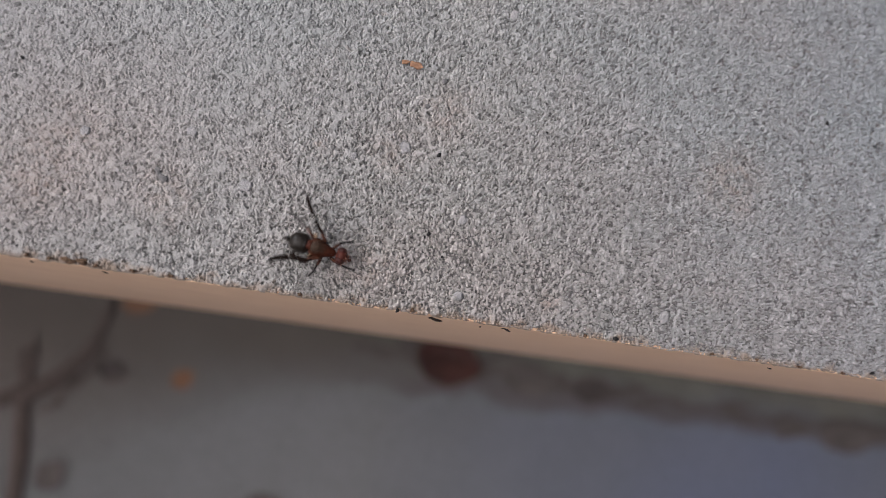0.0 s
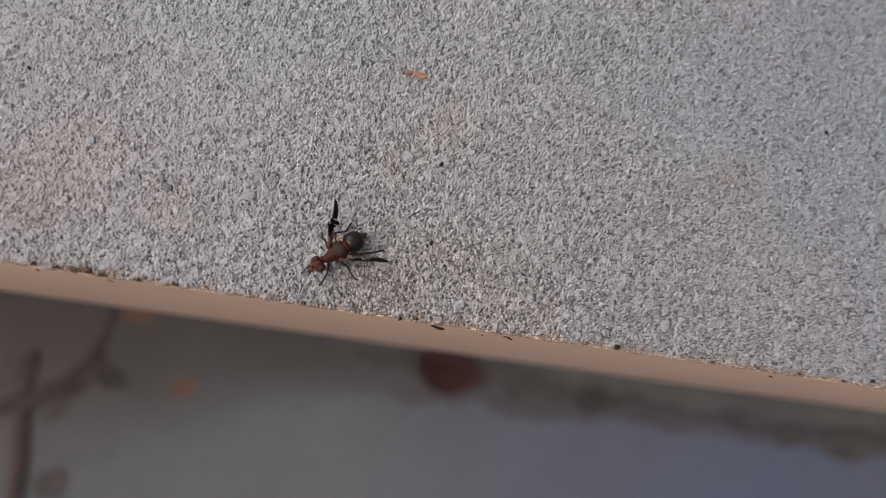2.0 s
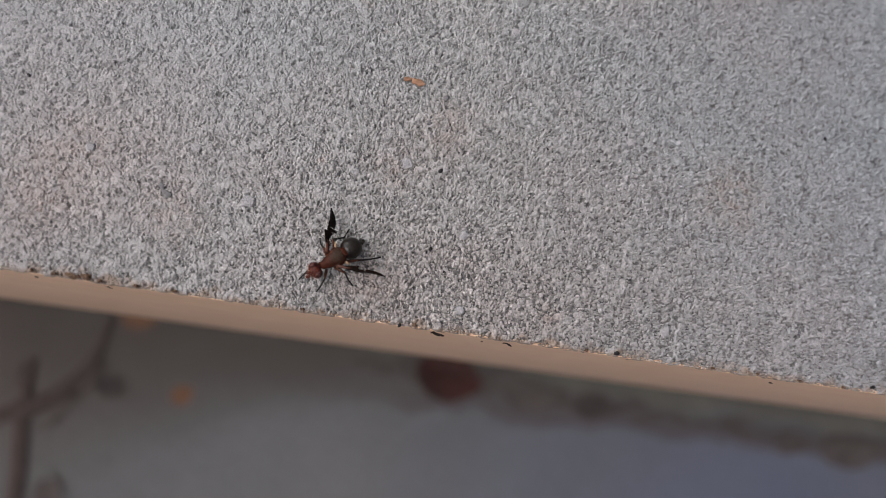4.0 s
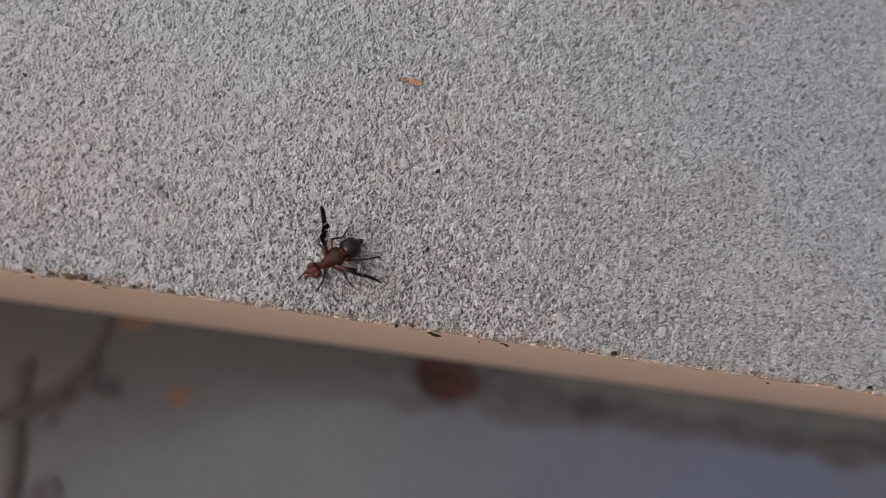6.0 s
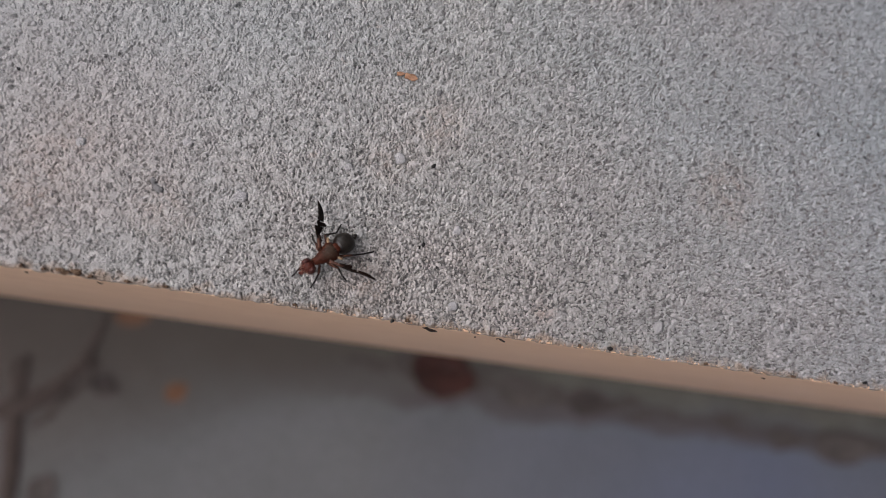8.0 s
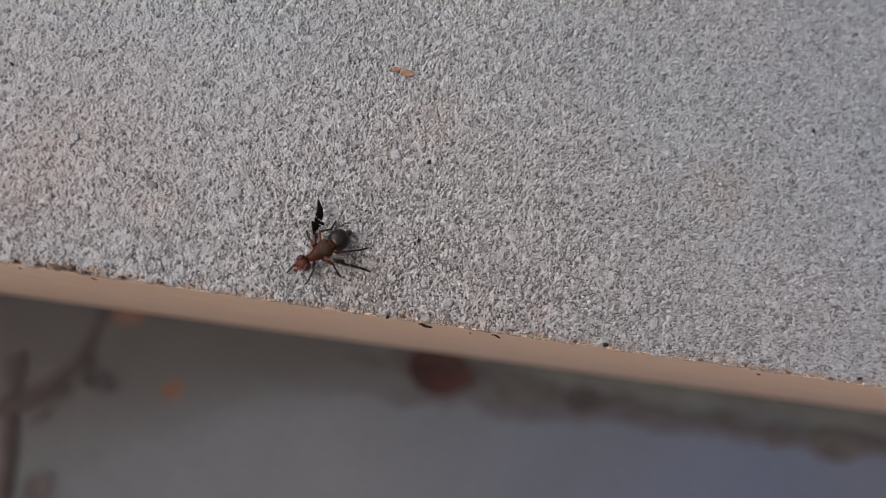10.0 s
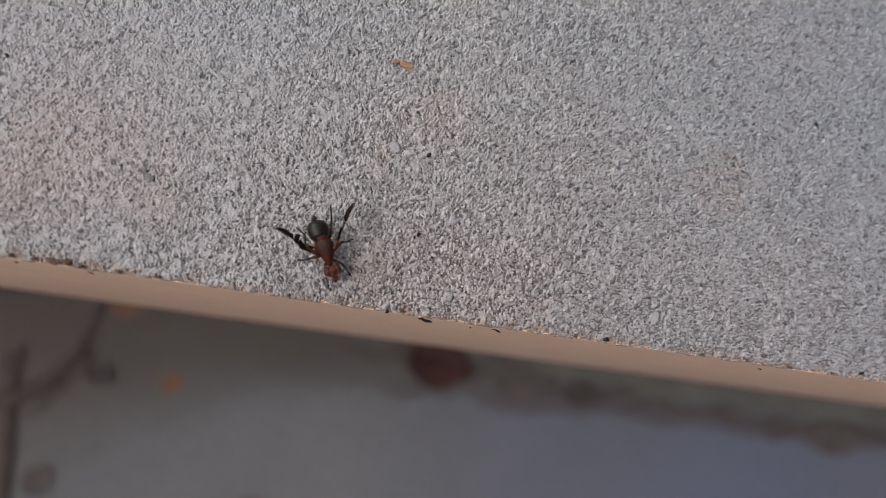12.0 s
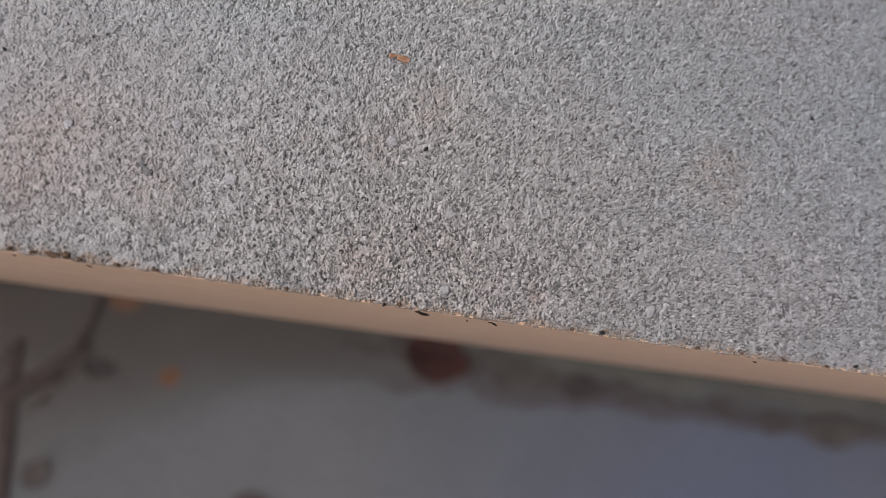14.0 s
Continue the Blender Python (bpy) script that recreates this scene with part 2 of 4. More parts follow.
LEAFDARK = mottled("rotted_leaf", (0.075, 0.066, 0.062), (0.13, 0.115, 0.106), 120, 0.8, 0.2, 0.5, 0.0006)


# ---- mesh helpers ----
def mesh_of(name, bm, mat, smooth=True):
    me = bpy.data.meshes.new(name)
    bmesh.ops.recalc_face_normals(bm, faces=bm.faces)
    for f in bm.faces:
        f.smooth = smooth
    bm.to_mesh(me)
    bm.free()
    me.materials.append(mat)
    return me


def part(name, bm, mat, parent=None, label="", smooth=True, at=None):
    ob = new(name, mesh_of(name, bm, mat, smooth))
    if parent is not None:
        ob.parent = parent
    if at is not None:
        ob.matrix_basis = at
    if label:
        tagged(ob, label)
    return ob


def box(x0, x1, y0, y1, z0, z1, bevel=0.0, segments=2):
    bm = bmesh.new()
    bmesh.ops.create_cube(bm, size=1, matrix=Matrix.LocRotScale(
        ((x0 + x1) / 2, (y0 + y1) / 2, (z0 + z1) / 2), None, (x1 - x0, y1 - y0, z1 - z0)))
    if bevel:
        bmesh.ops.bevel(bm, geom=bm.edges[:], offset=bevel, segments=segments, affect='EDGES', profile=0.5)
    return bm


def lathe(profile, ry=1.0, rz=1.0, sides=28, bend=0.0, flat=1.0):
    """A body of round sections along x: (x, radius) pairs; ry, rz scale the section, flat squashes its underside."""
    bm = bmesh.new()
    rings = []
    for x, r in profile:
        ring = []
        for k in range(sides):
            a = 2 * math.pi * k / sides
            y, z = math.cos(a) * r * ry, math.sin(a) * r * rz
            ring.append(bm.verts.new((x, y, (z * flat if z < 0 else z) + bend * x * x)))
        rings.append(ring)
    for a, b in zip(rings, rings[1:]):
        for k in range(sides):
            bm.faces.new((a[k], a[(k + 1) % sides], b[(k + 1) % sides], b[k]))
    for ring in (rings[0], rings[-1]):
        bm.faces.new(ring)
    return bm


def oval(x0, x1, r, steps=18, power=0.5):
    """A profile that swells from x0 to x1."""
    out = []
    for k in range(steps + 1):
        u = 0.5 - 0.5 * math.cos(math.pi * k / steps)
        out.append((x0 + (x1 - x0) * u, max(r * (4 * u * (1 - u)) ** power, r * 0.03)))
    return out


def tube(points, radii, sides=10):
    bm = bmesh.new()
    pts = [Vector(p) for p in points]
    rings = []
    side = Vector((0.31, 0.17, 0.93))
    for i, p in enumerate(pts):
        d = (pts[min(i + 1, len(pts) - 1)] - pts[max(i - 1, 0)]).normalized()
        u = (side - d * side.dot(d)).normalized()
        w = d.cross(u)
        rings.append([bm.verts.new(p + (u * math.cos(2 * math.pi * k / sides) + w * math.sin(2 * math.pi * k / sides)) * radii[i])
                      for k in range(sides)])
    for a, b in zip(rings, rings[1:]):
        for k in range(sides):
            bm.faces.new((a[k], a[(k + 1) % sides], b[(k + 1) % sides], b[k]))
    for ring in (rings[0], rings[-1]):
        bm.faces.new(ring)
    return bm


def curve_points(points, per=5):
    """Points of a smooth line through the given ones."""
    p = [Vector(v) for v in points]
    p = [2 * p[0] - p[1]] + p + [2 * p[-1] - p[-2]]
    out = []
    for i in range(1, len(p) - 2):
        for k in range(per):
            t = k / per
            out.append(0.5 * (2 * p[i] + (p[i + 1] - p[i - 1]) * t + (2 * p[i - 1] - 5 * p[i] + 4 * p[i + 1] - p[i + 2]) * t * t
                              + (3 * p[i] - p[i - 1] - 3 * p[i + 1] + p[i + 2]) * t ** 3))
    out.append(p[-2])
    return out


def lump(size, seed, rough=0.25, detail=2):
    bm = bmesh.new()
    bmesh.ops.create_icosphere(bm, subdivisions=detail, radius=1)
    for v in bm.verts:
        k = 1 + rough * noise.noise(v.co * 1.3 + Vector((seed * 7.1, seed * 3.3, seed))) * 1.6
        v.co = Vector((v.co.x * size[0], v.co.y * size[1], v.co.z * size[2])) * k
    return bm


# ---- ground and slab ----
bm = bmesh.new()
bmesh.ops.create_grid(bm, x_segments=40, y_segments=40, size=80)
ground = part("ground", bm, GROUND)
tagged(ground, "old grey concrete ground with a mossy earth strip, painted shade and sheen", "ground", kind="structure")

# out of view: added to hold the slab, set forward to shade the ground
base = part("base_wall", box(-0.55, 0.65, 0.10, 0.42, 0, TOP - THICK, 0.004), CEMENT)
tagged(base, "unseen added masonry base under the stone slab, shading the ground", "wall", kind="structure")

# never in view: added only to keep light off the left ground
side = part("side_wall", box(-0.80, -0.70, -0.5, 0.42, 0, 0.30, 0.004), CEMENT)
tagged(side, "unseen added wall that shades the ground at the left", "wall", kind="structure")

bm = box(-0.6, 0.7, 0.28 * MM, 0.45, TOP - THICK, TOP - 0.55 * MM, 0.0001, 1)
for v in bm.verts:
    if v.co.y < 0.1:
        v.co.y += LEAN * (TOP - v.co.z)
slab = part("stone_slab", bm, CEMENT)
tagged(slab, "pale grey sand-textured stone slab with tan painted edge", "slab")


def painted_edge():
    """The tan band over the slab's front, leaning in a little towards its foot."""
    bm = box(-0.6, 0.7, -0.06 * MM, 0.26 * MM, TOP - THICK + 0.2 * MM, TOP - 0.62 * MM, 0.08 * MM, 3)
    for v in bm.verts:
        v.co.y += LEAN * (TOP - v.co.z)
    return part("painted_edge", bm, TAN, slab, "smooth tan painted edge band")


painted_edge()


def lattice(x, y, step, seed):
    """Smooth random values between -1 and 1 over the plane, varying over about the given step."""
    rng = np.random.default_rng(seed)
    u, v = (x - x.min()) / step, (y - y.min()) / step
    i, j = u.astype(int), v.astype(int)
    t = rng.uniform(-1, 1, (i.max() + 2, j.max() + 2))
    a, b = u - i, v - j
    a, b = a * a * (3 - 2 * a), b * b * (3 - 2 * b)
    return (t[i, j] * (1 - a) + t[i + 1, j] * a) * (1 - b) + (t[i, j + 1] * (1 - a) + t[i + 1, j + 1] * a) * b


def crumbs(x, y, step, seed):
    """Packed angular grains over the plane: nearness to a joint, height of the grain, its own slope, distance from its middle."""
    rng = np.random.default_rng(seed)
    u, v = (x - x.min()) / step + 2, (y - y.min()) / step + 2
    i, j = u.astype(int), v.astype(int)
    shape = (i.max() + 4, j.max() + 4)
    px, py = rng.uniform(0.02, 0.98, shape), rng.uniform(0.02, 0.98, shape)
    high = rng.uniform(0, 1, shape)
    sx, sy = rng.normal(0, 1, shape), rng.normal(0, 1, shape)
    first, second = np.full(x.shape, 9.0), np.full(x.shape, 9.0)
    own, lean = np.zeros(x.shape), np.zeros(x.shape)
    for di in (-1, 0, 1):
        for dj in (-1, 0, 1):
            a, b = i + di, j + dj
            ex, ey = u - a - px[a, b], v - b - py[a, b]
            d = np.hypot(ex, ey)
            near = d < first
            second = np.where(near, first, np.minimum(second, d))
            own, lean = np.where(near, high[a, b], own), np.where(near, sx[a, b] * ex + sy[a, b] * ey, lean)
            first = np.where(near, d, first)
    return second - first, own, lean, first


def sand_coat():
    """The slab's rough top: a coat of packed sand in real relief, flat-topped grains with narrow crevices between them."""
    step = 0.060
    gx, gy = np.arange(-50, 58, step), np.arange(-0.08, 54, step)
    x, y = np.meshgrid(gx, gy, indexing='ij')
    used = y < 27 + (x + 50) * 0.245
    wx = x + 0.05 * lattice(x, y, 0.33, 1) + 0.075 * lattice(x, y, 0.15, 2)
    wy = y + 0.05 * lattice(x, y, 0.33, 3) + 0.075 * lattice(x, y, 0.15, 4)
    joint, high, lean, middle = crumbs(wx, wy, 0.35, 5)
    joint2, high2, lean2, middle2 = crumbs(wx, wy, 0.22, 6)
    patch = lattice(x, y, 1.3, 7)
    open_joint = np.clip(0.48 + 0.12 * patch + 0.80 * lattice(x, y, 0.40, 8), 0, 1)
    groove = np.clip(1 - joint / 0.34, 0, 1) ** 0.8
    groove2 = np.clip(1 - joint2 / 0.40, 0, 1) ** 0.8
    h = 0.024 * high - 0.08 * middle ** 2 + 0.004 * lean + 0.010 * high2
    h -= groove * (0.02 + 0.31 * open_joint) + groove2 * 0.18 * np.clip(0.15 + 1.1 * lattice(x, y, 0.6, 9), 0, 1)
    h -= 0.40 * (high2 < 0.10) * np.clip(joint2 / 0.25, 0, 1)
    h += 0.03 * patch + 0.012 * lattice(x, y, 0.12, 10) + 0.04 * lattice(x, y, 3.5, 11)
    h -= 0.22 * (high < 0.06) * np.clip(joint / 0.3, 0, 1)
    h *= np.interp(x, [-50, -25, 0, 60], [0.54, 0.74, 1.6, 3.3]) * np.interp(y, [0, 8, 25], [1.1, 1.0, 0.75])
    z = h - 0.16
    rim = np.exp(-(y + 0.08) / 0.35)
    yy = y + rim * (0.07 * lattice(x, y * 0, 0.9, 12) + 0.04 * lattice(x, y * 0, 0.3, 13))
    z -= 0.12 * rim
    yy[:, 0] += 0.05
    z[:, 0] = -0.85
    z[:, 1] = np.minimum(z[:, 1], -0.4)
    co = np.stack([x, yy, z], -1) * MM + np.array([0, 0, TOP])
    idx = np.arange(x.size).reshape(x.shape)
    quad = np.stack([idx[:-1, :-1], idx[1:, :-1], idx[1:, 1:], idx[:-1, 1:]], -1)[used[:-1, :-1]].reshape(-1, 4)
    keep, inverse = np.unique(quad, return_inverse=True)
    co, quad = co.reshape(-1, 3)[keep], inverse.reshape(-1, 4)
    me = bpy.data.meshes.new("sand_coat")
    me.vertices.add(len(co))
    me.vertices.foreach_set("co", co.ravel())
    me.loops.add(quad.size)
    me.loops.foreach_set("vertex_index", quad.ravel().astype(np.int32))
    me.polygons.add(len(quad))
    me.polygons.foreach_set("loop_start", np.arange(0, quad.size, 4, dtype=np.int32))
    me.polygons.foreach_set("use_smooth", np.ones(len(quad), dtype=bool))
    me.update(calc_edges=True)
    me.materials.append(GRAIN)
    ob = new("sand_coat", me)
    ob.parent = slab
    return tagged(ob, "rough coat of packed pale sand", kind="stuff")


def loose_grains():
    """Single angular grains that stand up from the coat."""
    rng = np.random.default_rng(5)
    bm = bmesh.new()
    bmesh.ops.create_icosphere(bm, subdivisions=1, radius=1)
    unit = np.array([v.co[:] for v in bm.verts])
    tri = np.array([[v.index for v in f.verts] for f in bm.faces])
    bm.free()
    n = 7000
    x, y = rng.uniform(-49, 57, n), rng.uniform(0.3, 53, n)
    keep = y < 26.5 + (x + 50) * 0.245
    x, y = x[keep], y[keep]
    n, k = len(x), len(unit)
    r = 0.12 + 0.2 * rng.random(n) ** 2
    c = np.stack([x, y, -0.13 - r * 0.45], 1)
    q = rng.normal(size=(n, 4))
    q /= np.linalg.norm(q, axis=1)[:, None]
    w, a, b, d = q.T
    turn = np.stack([1 - 2 * (b * b + d * d), 2 * (a * b - d * w), 2 * (a * d + b * w),
                     2 * (a * b + d * w), 1 - 2 * (a * a + d * d), 2 * (b * d - a * w),
                     2 * (a * d - b * w), 2 * (b * d + a * w), 1 - 2 * (a * a + b * b)], 1).reshape(n, 3, 3)
    shape = np.stack([rng.uniform(0.85, 1.4, n), rng.uniform(0.7, 1.1, n), rng.uniform(0.6, 1.0, n)], 1)
    v = unit[None] * shape[:, None, :] * (1 + rng.normal(0, 0.18, (n, k, 1)))
    v = np.einsum('nij,nkj->nki', turn, v) * r[:, None, None]
    v[:, :, 2] *= 0.75
    v = (v + c[:, None, :]) * MM + np.array([0, 0, TOP])
    f = (tri[None] + (np.arange(n) * k)[:, None, None]).reshape(-1, 3)
    me = bpy.data.meshes.new("sand_grains")
    me.from_pydata(v.reshape(-1, 3).tolist(), [], f.tolist())
    me.materials.append(GRAIN)
    ob = new("sand_grains", me)
    ob.parent = slab
    return tagged(ob, "single angular sand grains", kind="stuff")


def outer_coat():
    """The same sandy face beyond the stretch that is built grain by grain."""
    bm = bmesh.new()
    rim = [(-600, -0.1), (700, -0.1), (700, 450), (-600, 450)]
    hole = [(-49.9, -0.1), (57.8, -0.1), (57.8, 53.0), (-49.9, 26.6)]
    a = [bm.verts.new((x * MM, y * MM, TOP - 0.2 * MM)) for x, y in rim]
    b = [bm.verts.new((x * MM, y * MM, TOP - 0.2 * MM)) for x, y in hole]
    for k in (1, 2, 3):
        bm.faces.new((a[k], a[(k + 1) % 4], b[(k + 1) % 4], b[k]))
    ext = bmesh.ops.extrude_face_region(bm, geom=bm.faces[:])
    bmesh.ops.translate(bm, verts=[v for v in ext["geom"] if isinstance(v, bmesh.types.BMVert)], vec=(0, 0, -0.33 * MM))
    part("outer_coat", bm, GRAIN, slab, smooth=False)


sand_coat()
outer_coat()
loose_grains()

# pebbles that stand out in the slab: x, y, size in millimetres
for x, y, s in ((-28.1, 15.0, 0.40), (-38.0, 13.1, 0.36), (18.9, 24.6, 0.45), (-22.1, 10.3, 0.55), (3.8, 35.1, 0.45), (-11.8, 15.4, 0.36),
                (-6.5, 17.3, 0.5), (1.2, 2.4, 0.42), (24.6, 3.4, 0.5), (12.1, 29.2, 0.4), (0.7, 10.5, 0.4)):
    part("pebble", lump((s * 1.4 * MM, s * 1.2 * MM, s * 0.17 * MM), x, 0.4), PALE, slab, at=pose(x * MM, y * MM, TOP - 0.00019, 0, 0, x * 31))
for x, y, s in ((-30.0, 9.7, 0.55), (-30.6, 10.4, 0.4), (-3.2, 25.6, 0.4), (-4.7, 22.4, 0.35), (11.4, 31.2, 0.45)):
    part("dark_pebble", lump((s * MM, s * 0.7 * MM, s * 0.25 * MM), x, 0.45), GREYSTONE, slab, at=pose(x * MM, y * MM, TOP - 0.00022, 0, 0, x * 31))


# ---- grit, flakes and crumbs on the slab ----
def speck(x, y, s, seed):
    ob = part("black_speck", lump((s * 1.0 * MM, s * 0.7 * MM, s * 0.35 * MM), seed, 0.5), SPECK,
              at=pose(x * MM, y * MM, TOP - 0.00003, 0, 0, seed * 47))
    return tagged(ob, "tiny black grit speck lying on the slab", "grit", "grit on the slab")


for k, (x, y, s) in enumerate(((-2.8, 17.1, 0.27), (-2.8, 8.4, 0.26), (-45.0, 19.3, 0.2), (19.0, 0.3, 0.3), (-5.0, 0.0, 0.24),
                               (-3.2, 8.0, 0.15), (8.9, 21.9, 0.14), (50.8, 0.6, 0.3), (-1.1, 6.2, 0.14), (43.9, 29.9, 0.25))):
    speck(x, y, s, k + 1)


def flake(x, y, length, width, turn, seed):
    bm = bmesh.new()
    n = 10
    rows = []
    for i in range(n + 1):
        u = i / n
        half = width / 2 * (math.sin(math.pi * min(1, 0.15 + u * 0.85)) ** 0.7) * (1 + 0.9 * noise.noise((u * 6, seed, 0)))
        rows.append([bm.verts.new(((u - 0.5) * length * MM, s * half * MM, (0.05 * math.sin(u * 7 + s) + 0.04) * MM)) for s in (-1, -0.3, 0.4, 1)])
    for a, b in zip(rows, rows[1:]):
        for k in range(3):
            bm.faces.new((a[k], a[k + 1], b[k + 1], b[k]))
    ext = bmesh.ops.extrude_face_region(bm, geom=bm.faces[:])
    bmesh.ops.translate(bm, verts=[v for v in ext["geom"] if isinstance(v, bmesh.types.BMVert)], vec=(0, 0, -0.08 * MM))
    ob = part("orange_flake", bm, FLAKE, at=pose(x * MM, y * MM, TOP - 0.00002, 0, 0, turn))
    return tagged(ob, "small orange-brown flake stuck on the pale slab", "flake")


flake(-6.5, 26.65, 1.5, 0.8, -6, 3.0)
flake(-7.7, 26.8, 0.9, 0.45, 12, 5.3)


def crumb(x, y, length, thick, turn, seed):
    """A dark crumb of bark caught between the slab's rim and the painted edge."""
    bm = lump((length / 2 * MM, thick / 2 * MM, 0.16 * MM), seed, 0.55, 3)
    ob = part("bark_crumb", bm, BARK, at=pose(x * MM, y * MM, TOP - 0.60 * MM, 0, 0, turn))
    return tagged(ob, "dark bark crumb caught at the tan edge", "debris", "crumbs on the edge")


crumb(-0.9, -0.34, 1.2, 0.24, -10, 1)
crumb(-1.35, -0.22, 0.4, 0.18, 20, 6)
crumb(-0.45, -0.40, 0.45, 0.2, -15, 9)
crumb(7.0, -0.42, 0.75, 0.17, -16, 2)
crumb(6.45, -0.30, 0.3, 0.12, 10, 12)
crumb(4.0, -0.45, 0.18, 0.12, 0, 3)
crumb(-5.0, 0.1, 0.22, 0.28, 20, 4)
crumb(19.0, 0.2, 0.32, 0.36, 0, 5)
crumb(38.0, -0.5, 0.5, 0.1, -10, 14)
crumb(-40.2, -0.3, 0.35, 0.1, -8, 15)
crumb(-33.5, -0.35, 0.6, 0.1, -12, 16)


def soil(x, y, length, thick, turn, seed):
    """A brown crust of earth stuck on the rim."""
    bm = lump((length / 2 * MM, thick / 2 * MM, 0.2 * MM), seed, 0.6, 3)
    ob = part("soil_crumb", bm, SOIL, at=pose(x * MM, y * MM, TOP - 0.14 * MM, 0, 0, turn))
    return tagged(ob, "brown crumb of dry earth on the rim", "debris", "earth on the rim")


for k, (x, y, length, thick) in enumerate((
        (-36.9, 0.25, 1.3, 0.5), (-35.7, 0.3, 0.9, 0.6), (-38.6, 0.2, 0.5, 0.3), (-34.4, 0.1, 0.5, 0.3), (-40.6, 0.2, 0.4, 0.3),
        (-31.0, 0.12, 0.7, 0.25), (-27.5, 0.15, 0.5, 0.25), (-15.0, 0.2, 0.4, 0.3), (-3.4, 0.2, 0.4, 0.35), (15.5, 0.15, 0.35, 0.3),
        (30.5, 0.15, 0.5, 0.3), (36.0, 0.2, 0.4, 0.3), (41.5, 0.1, 0.6, 0.25), (47.0, 0.1, 0.5, 0.3))):
    soil(x, y, length, thick, -6 + 5 * (k % 4), 30 + k)


# ---- litter on the ground ----
def leaf(name, mat, label, x, y, length, width, turn, curl, seed, z=0.0):
    bm = bmesh.new()
    nu, nv = 14, 8
    g = []
    for i in range(nu + 1):
        u = i / nu
        half = width / 2 * (math.sin(math.pi * u ** 0.85) ** 0.75 + 0.02) * (1 + 0.18 * noise.noise((u * 6, seed, 1.0)))
        g.append([bm.verts.new(((u - 0.5) * length, (2 * j / nv - 1) * half,
                                curl * ((2 * j / nv - 1) ** 2 * 0.6 + (2 * u - 1) ** 2 * 0.7)
                                + 0.06 * width * noise.noise((u * 4, j * 0.5, seed)))) for j in range(nv + 1)])
    for i in range(nu):
        for j in range(nv):
            bm.faces.new((g[i][j], g[i + 1][j], g[i + 1][j + 1], g[i][j + 1]))
    low = min(v.co.z for v in bm.verts)
    bmesh.ops.translate(bm, verts=bm.verts[:], vec=(0, 0, -low + 0.0006))
    ext = bmesh.ops.extrude_face_region(bm, geom=bm.faces[:])
    bmesh.ops.translate(bm, verts=[v for v in ext["geom"] if isinstance(v, bmesh.types.BMVert)], vec=(0, 0, -0.0006))
    ob = part(name, bm, mat, at=pose(x, y, z, 0, 0, turn))
    return tagged(ob, label, "leaf", "fallen leaves")


leaf("dead_leaf", LEAFRED, "curled red-brown dead leaf on the ground", 0.087, 0.010, 0.047, 0.034, -12, 0.0024, 1.0)
leaf("dead_leaf", LEAFORANGE, "small orange dead leaf on grey concrete", -0.081, -0.023, 0.015, 0.012, 40, 0.0012, 2.0)
leaf("dead_leaf", LEAFBLACK, "dark rotted leaf beside a dead branch", -0.123, -0.024, 0.018, 0.014, -20, 0.0012, 3.0)
leaf("dead_leaf", LEAFBLACK, "dark rotted leaf on the mossy strip", 0.194, 0.002, 0.036, 0.015, 5, 0.0012, 4.0)
leaf("dead_leaf", LEAFORANGE, "small brown-orange dead leaf on the earth strip", -0.115, 0.020, 0.022, 0.012, 10, 0.0008, 5.0)
leaf("dead_leaf", LEAFDARK, "dark rotted leaf beside the red-brown leaf", 0.142, 0.004, 0.040, 0.022, -15, 0.0012, 6.0)
leaf("dead_leaf", LEAFDARK, "broad dark rotted leaf on the concrete", 0.397, -0.006, 0.055, 0.025, 8, 0.0012, 7.0)
leaf("dead_leaf", LEAFDARK, "faded brown leaf beside a dead branch", -0.146, -0.088, 0.020, 0.017, 60, 0.001, 8.0)
leaf("dead_leaf", LEAFDARK, "faded brown leaf on bare concrete", -0.020, -0.097, 0.030, 0.020, 15, 0.001, 9.0)
rng = random.Random(11)
for k in range(64):
    x = 0.03 + 0.44 * rng.random()
    leaf("leaf_fragment", LEAFDARK, "dark rotted leaf fragment on the ground", x, 0.009 - 0.05 * max(0, x - 0.15) + rng.gauss(0, 0.004),
         rng.uniform(0.010, 0.034), rng.uniform(0.003, 0.008), rng.uniform(-25, 25), 0.0008, 10.0 + k)


STEM = ((-0.160, -0.183, 0.0012), (-0.164, -0.093, 0.0012), (-0.168, -0.061, 0.0012), (-0.170, -0.046, 0.0012), (-0.171, -0.041, 0.0009))
FORK = ((-0.170, -0.042, 0.0012), (-0.159, -0.037, 0.0012), (-0.145, -0.022, 0.0013), (-0.137, -0.007, 0.0016), (-0.130, 0.020, 0.0024))
STUB = ((-0.169, -0.039, 0.0012), (-0.180, -0.047, 0.0012), (-0.203, -0.055, 0.0014), (-0.239, -0.071, 0.0018))
SPUR = ((-0.170, -0.040, 0.0014), (-0.171, -0.026, 0.0016), (-0.170, -0.012, 0.0022))


